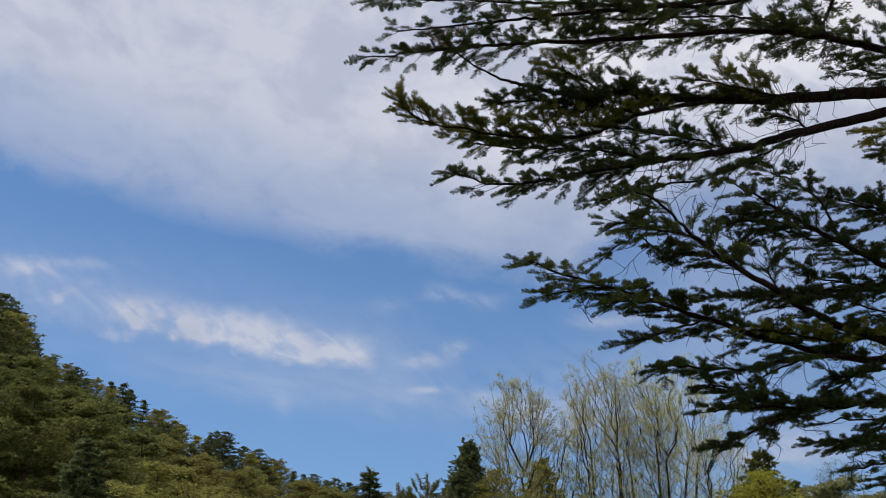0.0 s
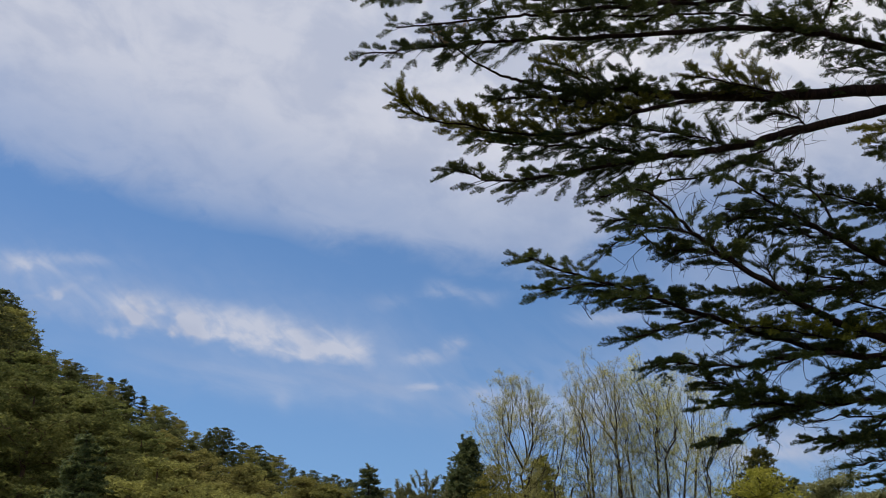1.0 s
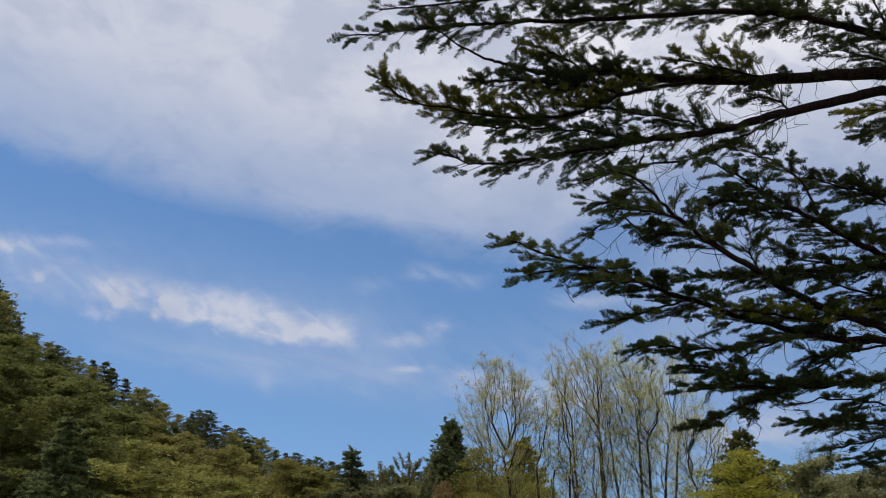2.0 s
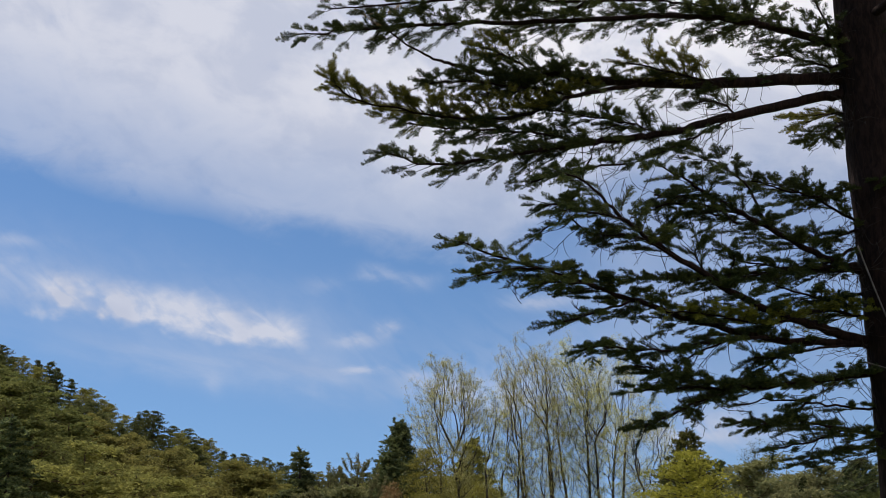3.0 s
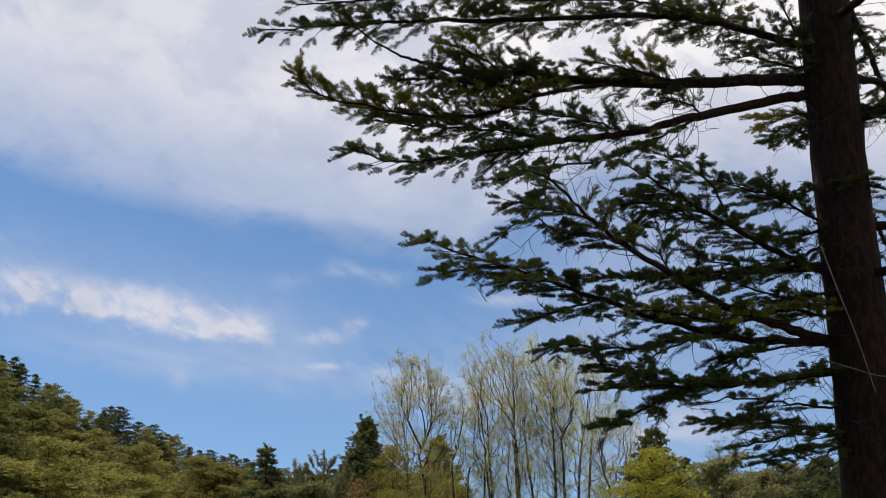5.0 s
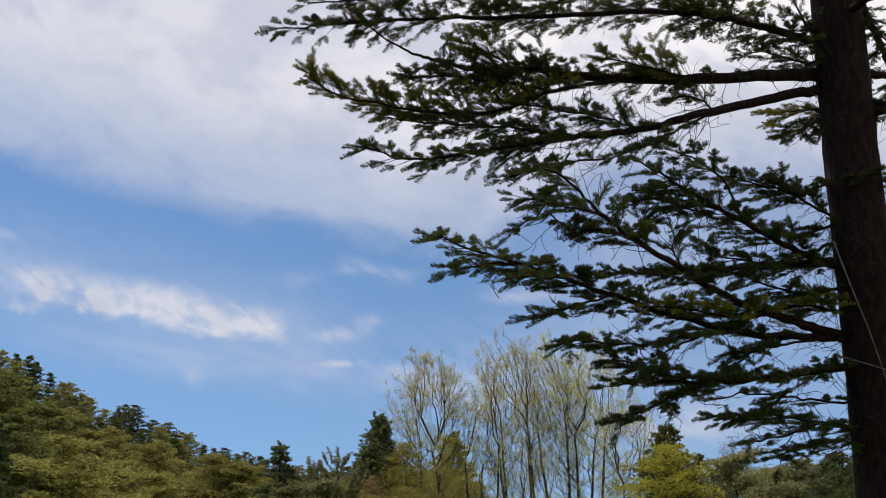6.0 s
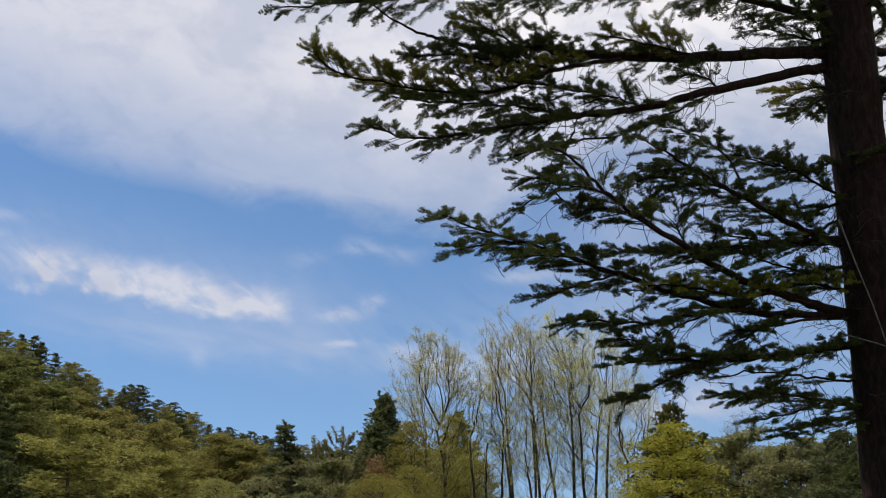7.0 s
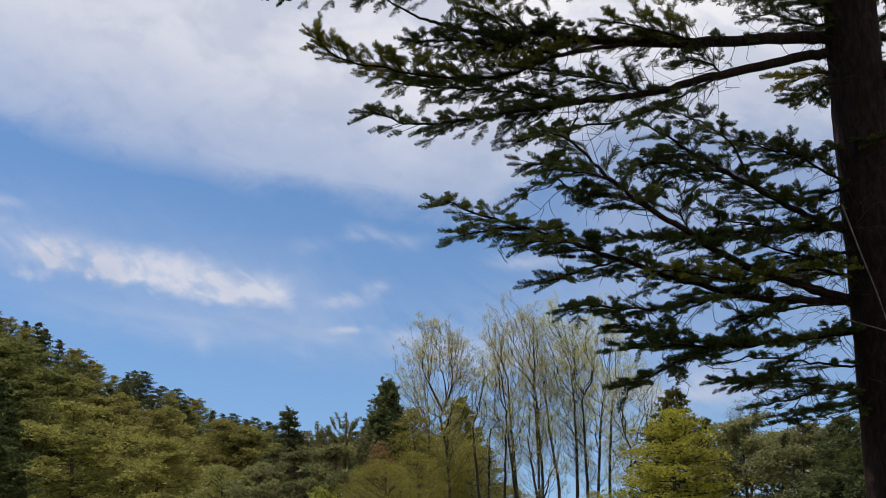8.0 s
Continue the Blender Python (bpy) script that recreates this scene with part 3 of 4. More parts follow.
    limb(43, [(3.41, 9.9, 4.89), (3.01, 9.72, 4.96), (2.51, 9.5, 4.93), (2.08, 9.3, 4.75)], 0.012, width=0.38, start=0.1, dense=0.35)
    limb(44, [(3.08, 10, 6.28), (2.55, 9.95, 6.39), (1.97, 9.9, 6.47)], 0.012, needles=M_FIR_LIT, width=0.42, start=0.05, lift=0.25, gap=0.032, dense=1.4)
    limb(45, [(1.45, 9.9, 6.28), (1.08, 9.8, 6.45), (0.67, 9.7, 6.52)], 0.01, needles=M_FIR_LIT, width=0.34, start=0.05, lift=0.3, dense=1.6)
    limb(46, [(3.73, 10.35, 7.06), (2.87, 10.22, 7.21), (1.75, 10.05, 7.1), (0.84, 9.9, 7.04)], 0.014, width=0.42, start=0.05, dense=0.3)
    limb(47, [(3.67, 10.35, 7.06), (3.58, 10.37, 7.23), (3.49, 10.4, 7.42)], 0.012, width=0.3, start=0.05)
    limb(48, [(1.75, 9.9, 6.08), (1.23, 9.77, 6.1), (0.72, 9.64, 6.08), (0.18, 9.5, 5.95)], 0.01, width=0.42, start=0.05, lift=0.25, dense=1.8)
    limb(49, [(2.57, 9.97, 5.76), (2.19, 9.86, 5.82), (1.71, 9.72, 5.83), (1.3, 9.6, 5.87)], 0.01, width=0.42, start=0.05, lift=0.2, dense=0.85)
    limb(50, [(3.33, 10.2, 6.05), (2.94, 10, 5.78), (2.45, 9.73, 5.48), (2.04, 9.5, 5.22)], 0.012, width=0.36, start=0.1, dense=0.6)
    limb(51, [(4.42, 10.5, 3.38), (3.86, 10.25, 3.38), (3.32, 10, 3.37), (2.7, 9.7, 3.21)], 0.014, width=0.3, start=0.1, dense=0.35)
    limb(52, [(4.11, 10.3, 3.18), (3.78, 10.13, 3.06), (3.35, 9.9, 2.95), (3, 9.7, 2.88)], 0.01, width=0.26, start=0.1, dense=0.4)
    limb(53, [(5, 10.5, 7.28), (5.11, 10.37, 6.94), (5.29, 10.2, 6.54)], 0.028, width=0.3, start=0.5, bare=10)
    limb(54, [(5, 10.5, 6.76), (5.25, 10.36, 6.97), (5.58, 10.2, 7.08)], 0.022, width=0.3, start=0.5, bare=10)
    limb(55, [(5, 10.5, 6.25), (5.39, 10.69, 6.4), (6.01, 11, 6.52)], 0.022, width=0.45, start=0.1)
    limb(56, [(3.36, 10.3, 6.09), (3.21, 10.23, 6.17), (2.94, 10.12, 6.15), (2.64, 10, 6.03)], 0.012, width=0.32, start=0.15, lift=0.2, dense=1.1)
    limb(57, [(3.45, 10, 4.91), (3.25, 9.86, 5.23), (2.92, 9.73, 5.41), (2.51, 9.6, 5.45)], 0.014, width=0.42, start=0.25, dense=0.5, bare=8)
    limb(58, [(1.95, 8.95, 4.61), (1.71, 8.87, 4.63), (1.48, 8.78, 4.62), (1.24, 8.7, 4.53)], 0.008, width=0.26, start=0.2, dense=0.5, bare=8)
    limb(59, [(2.43, 9.3, 4.41), (2.16, 9.2, 4.52), (1.84, 9.1, 4.52), (1.55, 9, 4.4)], 0.01, width=0.34, start=0.15, dense=0.8, bare=10)
    limb(60, [(2.81, 9.5, 5.02), (2.43, 9.36, 4.95), (2.02, 9.2, 4.94)], 0.01, width=0.34, start=0.15, dense=0.3, bare=8)
    limb(61, [(4.75, 10.5, 5.55), (4.77, 10.31, 5.47), (4.8, 9.9, 5.38)], 0.012, width=0.28, start=0.1, bare=2)
    limb(62, [(3.47, 10.29, 7.62), (2.44, 10.04, 7.24), (1.1, 9.79, 7.12), (0.08, 9.59, 7.04), (-0.85, 9.4, 6.96)], 0.024, width=0.45, start=0.2, dense=0.85, bare=8)
    limb(63, [(2.18, 9.75, 5.38), (1.74, 9.6, 5.27), (1.4, 9.5, 5.14), (1.08, 9.4, 5.01)], 0.01, width=0.26, start=0.1, dense=1.2, bare=8)
    limb(64, [(1.78, 9.6, 5.1), (1.54, 9.5, 4.92), (1.25, 9.4, 4.86)], 0.008, width=0.26, start=0.1, dense=1.2, bare=6)
    limb(65, [(1.61, 9.35, 4.75), (1.76, 9.3, 4.6), (1.91, 9.25, 4.7)], 0.006, width=0.18, start=0.1, dense=0.7, bare=6)
    limb(66, [(3.24, 10.05, 4.94), (2.96, 9.95, 5), (2.58, 9.8, 5.03), (2.15, 9.65, 4.97)], 0.01, width=0.26, start=0.25, dense=0.6, bare=6)
    limb(67, [(2.36, 9.55, 4.55), (2.44, 9.5, 4.71), (2.65, 9.45, 4.8)], 0.008, width=0.24, start=0.1, dense=1.1, bare=4)
    limb(68, [(2.75, 9.65, 4.41), (2.68, 9.6, 4.55), (2.86, 9.5, 4.65)], 0.008, width=0.24, start=0.1, dense=1.1, bare=4)
    limb(69, [(3.01, 9.8, 4.39), (3.04, 9.7, 4.51), (2.91, 9.6, 4.7)], 0.008, width=0.22, start=0.1, dense=1, bare=4)
    limb(71, [(4.39, 10.4, 4.69), (3.48, 10.1, 4.52), (2.99, 9.9, 4.43), (2.34, 9.6, 4.31), (2.11, 9.5, 4.29)], 0.02, width=0.3, start=0.32, dense=0.6, bare=14)
    limb(73, [(4.16, 10.3, 3.91), (3.59, 10, 3.78), (3.29, 9.85, 3.7), (2.98, 9.7, 3.69)], 0.012, width=0.28, start=0.35, dense=1.2, bare=10)
    limb(75, [(2.97, 9.6, 3.81), (2.59, 9.4, 3.64), (2.3, 9.2, 3.45), (2.05, 9.1, 3.3)], 0.01, width=0.26, start=0.45, dense=1.2, bare=8)
    limb(78, [(3.74, 10.1, 3.42), (3.49, 10, 3.22), (3.15, 9.85, 3.16), (2.65, 9.6, 3.12)], 0.01, width=0.28, start=0.2, dense=1, bare=10)
    limb(70, [(0.02, 9.66, 6.52), (0.0, 9.65, 6.60), (-0.04, 9.64, 6.68)], 0.004, "withered rusty shoot", r1=0.002, width=0.12, start=0.2, gap=0.03, bare=0, needles=M_RUST)
    # pale dead stems that lean on the trunk
    for path, thick in (([(4.33, 10.2, 4.80), (4.44, 10.17, 4.35), (4.55, 10.15, 3.95), (4.67, 10.15, 3.45)], 0.009),
                        ([(4.28, 10.2, 3.74), (4.52, 10.16, 3.66), (4.72, 10.14, 3.60), (4.97, 10.12, 3.60)], 0.007),
                        ([(4.38, 10.2, 4.98), (4.46, 10.17, 4.80), (4.60, 10.15, 4.88), (4.75, 10.14, 4.70)], 0.003),
                        ([(4.44, 10.18, 4.62), (4.62, 10.15, 4.80), (4.85, 10.14, 4.78)], 0.003)):
        v, f = stem(spline(path, 18), np.linspace(thick, thick * 0.55, 18), 7, 0.08, rng)
        part("dead_stem", mesh_of("dead_stem", v, f, M_PALE if thick > 0.005 else M_DEAD, True), fir, "thin dead stem leaning on the trunk")
    # the crown above, out of sight from below but throwing its shade
    for k in range(34):
        h = 7.9 + 9.2 * k / 34
        a = k * 2.4 + 0.6
        reach = 4.6 * (1 - (h - 7.5) / 10.6) + 0.3
        d = np.array([math.sin(a), math.cos(a), 0])
        b = np.array([tx, ty, h])
        limb(200 + k, [b, b + d * reach * 0.4 + [0, 0, 0.1], b + d * reach * 0.75 - [0, 0, 0.1], b + d * reach - [0, 0, 0.1]],
             0.05 * reach / 4 + 0.012, width=0.85 if h > 8.7 else 0.55, start=0.08, gap=0.085 if h > 8.7 else 0.13, bare=0, coarse=h > 8.7)
    # limbs on the far and right sides, lower down
    for k in range(9):
        h = 3.0 + 4.7 * k / 9
        a = (0.15 + 0.9 * (k * 0.618 % 1.0)) * math.pi * 0.95 - 0.1
        reach = 3.2 + 0.9 * math.sin(k * 1.7)
        d = np.array([math.sin(a), math.cos(a), 0])
        b = np.array([tx, ty, h])
        if d[0] < 0.25:
            continue
        limb(300 + k, [b, b + d * reach * 0.4, b + d * reach * 0.75 - [0, 0, 0.2], b + d * reach - [0, 0, 0.25]],
             0.04, width=0.5, start=0.12, gap=0.1, bare=5)


make_big_fir()


# ---- trees further off ----
def tuft_template(rng, blades, reach, width, flat=0.6, rise=0.25):
    """A tuft of thin blades that stand out from one point."""
    out = []
    for _ in range(blades):
        a = rng.uniform(0, 2 * math.pi)
        d = np.array([math.cos(a), math.sin(a), rise + flat * rng.normal(0, 0.8)])
        d /= np.linalg.norm(d)
        w = np.cross(d, rng.normal(0, 1, 3))
        w = w / np.linalg.norm(w) * width * 0.5
        p = rng.normal(0, reach * 0.12, 3)
        out.append([p - w, p + w, p + d * reach * rng.uniform(0.7, 1.2)])
    return np.array(out)


def leaf_template(rng, leaves, spread, size):
    """A handful of small pointed leaves about one point."""
    out = []
    for _ in range(leaves):
        p = rng.normal(0, spread, 3) * (1, 1, 0.6)
        d = unit(rng.normal(0, 1, 3) + np.array([0, 0, -0.2]))
        w = unit(np.cross(d, rng.normal(0, 1, 3)))
        s = size * rng.uniform(0.6, 1.2)
        out.append([p, p + d * s * 0.5 + w * s * 0.28, p + d * s, p + d * s * 0.5 - w * s * 0.28])
    return np.array(out)


def scatter(places, templates, rng, low=0.75, high=1.25):
    places = np.asarray(places)
    pick = rng.integers(0, len(templates), len(places))
    tips = []
    for k, t in enumerate(templates):
        p = places[pick == k]
        if len(p):
            a = rng.uniform(0, 2 * math.pi, len(p))
            axes = frames_of(np.stack([np.cos(a), np.sin(a), rng.normal(0, 0.25, len(p))], 1), np.array([0, 0, 1.0]))
            tips.append(stamp(t, p, axes, rng.uniform(low, high, len(p))))
    return np.concatenate(tips)


def planted(name, label, category, group=""):
    return tagged(new(name), label, category, group)


def make_pine(seed, tall, wide, leaves, label, group="", limbs=40, pads=4, tufts=26, blades=4, reach=0.2, width=0.085, bare=0.1, name="pine_tree",
              point=0.0, plate=0.2, rise=0.35, thick=0.45, wood_mat=None):
    """A tree of level plates: swaying trunk, rounds of limbs, each set with flat domed plates of upright tufts; point 1 is a pointed crown, 0 a dome."""
    rng = np.random.default_rng(seed)
    tree = planted(name, label, "tree", group)
    z = np.linspace(0, tall * 0.95, 22)
    sway = np.stack([np.sin(z * 0.35 + rng.uniform(0, 6)) * 0.018 * z, np.cos(z * 0.3 + rng.uniform(0, 6)) * 0.018 * z, z], 1)
    sway[:, :2] -= sway[0, :2]
    timber = wood_mat or M_PINE_BARK
    v, f = stem(sway, np.interp(z, [0, 0.5, tall], [0.022 * tall, 0.016 * tall, 0.012]), 9, 0.05, rng)
    part("trunk", mesh_of("trunk", v, f, timber, True), tree)
    wood, places = Wood(), []
    rounds = limbs // 4
    for k in range(limbs):
        t = min(max((k // 4 + 0.25 * rng.normal()) / max(1, rounds - 1), 0.0), 1.0)
        h = bare + (0.95 - bare) * t
        base = np.array([np.interp(h * tall, z, sway[:, i]) for i in range(3)])
        a = (k % 4) * 1.571 + (k // 4) * 0.9 + rng.normal(0, 0.3)
        dome = max(0.0, 1 - t ** 2.8) ** 0.6 * 0.88 + 0.12
        far = wide * (dome * (1 - point) + point * (1 - t) ** 0.8 + 0.03) * rng.uniform(0.65, 1.12) * (0.75 + 0.25 * min(1, t * 4))
        d = np.array([math.cos(a), math.sin(a), 0])
        lift = far * (rng.uniform(-0.08, 0.18) + rise * t)
        pts = spline([base, base + d * far * 0.35 + [0, 0, lift * 0.1], base + d * far * 0.7 + [0, 0, lift * 0.6] + rng.normal(0, 0.05, 3), base + d * far + [0, 0, lift]], 8)
        wood.line(pts, 0.0045 * tall * (1.1 - t) + 0.01, 0.008)
        side = np.array([-d[1], d[0], 0])
        count = max(2, int(round(pads * (0.4 + far / wide))))
        for q in range(count):
            s = 0.2 + 0.8 * (q + rng.uniform(0.2, 1.0)) / count
            c = pts[min(7, int(s * 7))]
            o = side * (1 if q % 2 else -1) * rng.uniform(0.05, 0.36) * far * (1.25 - s) + [0, 0, rng.normal(0.04, 0.1)]
            wood.line([pts[min(7, int(s * 5))], c + o], 0.010, 0.006)
            r = rng.uniform(0.65, 1.3) * plate * wide * (0.5 + 0.5 * far / wide)
            ring, turn = np.sqrt(rng.uniform(0, 1, tufts)), rng.uniform(0, 2 * math.pi, tufts)
            u, w = 1.3 * r * ring * np.cos(turn), 0.9 * r * ring * np.sin(turn)
            high = thick * r * (1 - ring ** 2) + rng.normal(0, 0.13 * r, tufts) + u * rng.uniform(-0.1, 0.3) + w * rng.normal(0, 0.12)
            places.extend(c + o + u[:, None] * d + w[:, None] * side + high[:, None] * np.array([0, 0, 1.0]))
    stuff("branchwork", wood.mesh("branchwork", timber, 3), tree)
    temps = [tuft_template(rng, blades, reach, width, 0.35, 0.55) for _ in range(6)]
    stuff("crown", blade_mesh("crown", scatter(places, temps, rng), leaves), tree)
    return tree


def make_young_pine(seed, tall, wide, leaves, label):
    """A young open pine: rings of limbs that rise like candles, needles brushed along their outer halves, sky between them."""
    rng = np.random.default_rng(seed)
    tree = planted("pine_tree", label, "tree")
    z = np.linspace(0, tall, 14)
    v, f = stem(np.stack([0.03 * np.sin(z), 0.03 * np.cos(z * 0.8), z], 1), np.interp(z, [0, tall], [0.018 * tall, 0.01]), 8, 0.04, rng)
    part("trunk", mesh_of("trunk", v, f, M_GREY_BARK, True), tree)
    wood, places = Wood(), []
    up = np.array([0, 0, 1.0])

    def brush(line, first):
        for p, q in zip(line[first:-1], line[first + 1:]):
            n = max(2, int(np.linalg.norm(q - p) / 0.055))
            places.extend(p + (q - p) * (np.arange(n) / n)[:, None] + rng.normal(0, 0.012, (n, 3)))

    h = 0.12 * tall
    while h < tall * 0.93:
        t = h / tall
        for k in range(5):
            a = rng.uniform(0, 2 * math.pi)
            far = wide * (1 - t) ** 0.75 * rng.uniform(0.7, 1.1) + 0.12
            d = np.array([math.cos(a), math.sin(a), 0])
            b = np.array([0, 0, h])
            pts = spline([b, b + d * far * 0.4 + up * far * 0.12, b + d * far * 0.78 + up * far * 0.42, b + d * far + up * far * 0.85], 8)
            wood.line(pts, 0.02 * (1.1 - t) + 0.006, 0.006)
            brush(pts, 4)
            side = np.array([-d[1], d[0], 0])
            for s in (-1, 1, -1, 1):
                i = int(rng.integers(2, 7))
                w = unit(pts[i + 1] - pts[i] + s * side * 0.14 * far * rng.uniform(0.7, 1.4))
                twig = [pts[i] + (w + up * 0.35 * q) * far * 0.1 * q for q in range(4)]
                wood.line(twig, 0.007, 0.005)
                brush(twig, 1)
        h += 0.068 * tall * (1.15 - 0.4 * t)
    brush([np.array([0, 0, tall * (0.9 + 0.012 * q)]) for q in range(10)], 0)
    stuff("branchwork", wood.mesh("branchwork", M_GREY_BARK, 3), tree)
    temps = [tuft_template(rng, 7, 0.12, 0.028, 0.5, 0.7) for _ in range(6)]
    stuff("crown", blade_mesh("crown", scatter(places, temps, rng), leaves), tree)
    return tree


def make_fir(seed, tall, wide, leaves, label, name="fir_tree", gap=0.3, per=7, blades=6, reach=0.19, width=0.05, group="", tufts=15, droop=0.28, fluff=0.03):
    """A pointed fir: whorls of drooping limbs that shorten to the top."""
    rng = np.random.default_rng(seed)
    tree = planted(name, label, "tree", group)
    z = np.linspace(0, tall, 16)
    v, f = stem(np.stack([0.02 * np.sin(z), 0.02 * np.cos(z), z], 1), np.interp(z, [0, tall], [0.02 * tall, 0.012]), 9, 0.04, rng)
    part("trunk", mesh_of("trunk", v, f, M_GREY_BARK, True), tree)
    wood, places = Wood(), []
    h = tall * 0.12
    while h < tall * 0.985:
        t = h / tall
        for k in range(per if t < 0.85 else 5):
            a = rng.uniform(0, 2 * math.pi)
            far = wide * (1 - t) ** 0.66 * rng.uniform(0.65, 1.12) + 0.06
            d = np.array([math.cos(a), math.sin(a), 0])
            b = np.array([0, 0, h + rng.normal(0, gap * 0.25)])
            sag = droop * far * (1 - t)
            pts = spline([b, b + d * far * 0.4 - [0, 0, sag * 0.25], b + d * far * 0.75 - [0, 0, sag * 0.8], b + d * far - [0, 0, sag * (0.75 - 0.5 * t)]], 6)
            wood.line(pts, 0.02 * far / wide + 0.008, 0.006)
            side = np.array([-d[1], d[0], 0])
            for _ in range(max(4, int(tufts * (0.35 + far / wide)))):
                s = rng.uniform(0.15, 1.0) ** 0.8
                c = pts[min(5, int(s * 5.4))]
                places.append(c + side * rng.normal(0, 0.17 * far * (1.2 - 0.6 * s) + 0.03) + d * rng.normal(0, 0.06 * far) + [0, 0, rng.normal(0.0, fluff)])
        h += gap * (1.1 - 0.5 * t)
    places.extend([np.array([0, 0, tall * (0.965 + 0.04 * q / 6)]) for q in range(6)])
    stuff("branchwork", wood.mesh("branchwork", M_GREY_BARK, 3), tree)
    temps = [tuft_template(rng, blades, reach, width, 0.45, 0.3) for _ in range(5)]
    stuff("crown", blade_mesh("crown", scatter(places, temps, rng, 0.7, 1.2), leaves), tree)
    return tree


def make_spring_tree(seed, tall, wide, leaves, label, stems=2, foliage=1.0, twigs=800, low=0.42, spread=0.3, sprouts=0.7, size=0.047, lean=0.0, group="tall trees coming into leaf"):
    """A slender tree just opening its leaves. Stems rise and part; every twig of the crown is reached by the shortest crooked way from wood below it,
    and wood thickens with the number of twigs it carries. Small pale leaves at the twigs' ends, sprouts on the stems."""
    rng = np.random.default_rng(seed)
    tree = planted("deciduous_tree", label, "tree", group)
    nodes, way_length, places = [], [], []
    turn0 = rng.uniform(0, 6.28)
    for k in range(stems):
        a = turn0 + 2 * math.pi * k / stems + rng.normal(0, 0.3)
        out = np.array([math.cos(a), math.sin(a), 0]) * wide * (spread if stems > 1 else 0.08)
        top = tall * rng.uniform(0.62, 0.74)
        foot = 0.09 * stems ** 0.5 * np.array([math.cos(a), math.sin(a), 0]) * (stems > 1)
        drift = np.array([lean, 0, 0])
        line = spline([foot, foot * 2 + out * 0.15 + drift * 0.1 + [0, 0, top * 0.3], foot + out * 0.6 + drift * 0.5 + rng.normal(0, 0.08, 3) * (1, 1, 0) + [0, 0, top * 0.62],
                       out + drift + rng.normal(0, 0.12, 3) * (1, 1, 0) + [0, 0, top]], 34)
        line[1:-1, :2] += np.cumsum(rng.normal(0, 0.014, (32, 2)), 0)
        v, f = stem(line, np.linspace(0.0098 * tall / stems ** 0.3 + 0.012, 0.042, 34) * (1 + 0.25 * np.exp(-np.arange(34) / 3.0)), 9, 0.05, rng)
        part("stem", mesh_of("stem", v, f, M_GREY_BARK, True), tree)
        for p in line[10:]:
            nodes.append(p)
            way_length.append(0.8 * (p[2] - line[10][2]))
        for q in line[8:26]:
            if rng.random() < sprouts:
                places.extend(q + rng.normal(0, 1, (8, 3)) * (0.13, 0.13, 0.2))
    roots = len(nodes)
    # ends of the twigs, thickest in the outer and upper crown
    u = low + (1 - low) * rng.beta(2.1, 1.5, twigs * 2)
    t = (u - low) / (1 - low)
    edge = (t ** 0.65 * (1 - t) ** 0.42) / 0.482
    a = rng.uniform(0, 2 * math.pi, len(u))
    bumpy = 1 + 0.17 * np.sin(3 * a + 9 * u + turn0) + 0.13 * np.sin(5 * a - 17 * u)
    r = wide * edge * bumpy * rng.uniform(0.12, 1.0, len(u)) ** 0.6
    ragged = 1 + u * (0.03 * np.sin(2 * a + turn0) + 0.035 * np.sin(5 * a + 2 * turn0) - 0.02)
    ends = np.stack([r * np.cos(a) + lean * u, r * np.sin(a), u * tall * ragged], 1)
    gap = np.array([noise.noise(Vector(e * 1.1) + Vector((seed * 7.0, 0, 0))) for e in ends])
    ends = ends[gap > np.quantile(gap, 0.4)][:twigs]
    n = len(ends)
    pts = np.vstack([np.array(nodes), ends])
    length = np.concatenate([way_length, np.zeros(n)])
    parent = np.full(roots + n, -1)

    def cost(i, q):
        d = np.linalg.norm(q - pts[i], axis=1)
        inward = np.maximum(0.0, np.hypot(*pts[i][:2]) - np.hypot(q[:, 0], q[:, 1]))
        return 1.8 * inward + d * (1 + 1.6 * (pts[i][2] > q[:, 2] - 0.35 * d)) + 0.72 * length[i]

    best, link = np.full(n, 1e9), np.zeros(n, dtype=int)
    for i in range(roots):
        c = cost(i, ends)
        link, best = np.where(c < best, i, link), np.minimum(c, best)
    todo = np.ones(n, dtype=bool)
    for _ in range(n):
        k = int(np.argmin(np.where(todo, best, 1e9)))
        todo[k] = False
        parent[roots + k] = link[k]
        length[roots + k] = length[link[k]] + np.linalg.norm(pts[roots + k] - pts[link[k]])
        c = cost(roots + k, ends)
        closer = todo & (c < best)
        link, best = np.where(closer, roots + k, link), np.where(closer, c, best)
    order = roots + np.argsort(-length[roots:])
    load = np.ones(roots + n)
    for k in order:
        load[parent[k]] += load[k]
    bough_of, boughs, fine = {}, {}, Wood()
    for k in order[::-1]:
        p = parent[k]
        bough_of[k] = bough_of.get(p, k)
        wood = boughs.setdefault(bough_of[k], Wood()) if load[bough_of[k]] > 11 else fine
        q0, q1 = pts[p], pts[k]
        span = np.linalg.norm(q1 - q0)
        bend = rng.normal(0, 0.06 * span, 3)
        r0 = 0.0044 * load[k] ** 0.5
        wood.line([q0, q0 + (q1 - q0) * 0.5 + bend, q1], r0, max(0.004, r0 * 0.85))
        if load[k] < 4:
            d = unit(q1 - q0)
            for _ in range(3):
                w = unit(d + rng.normal(0, 0.55, 3) + [0, 0, 0.35]) * rng.uniform(0.1, 0.3)
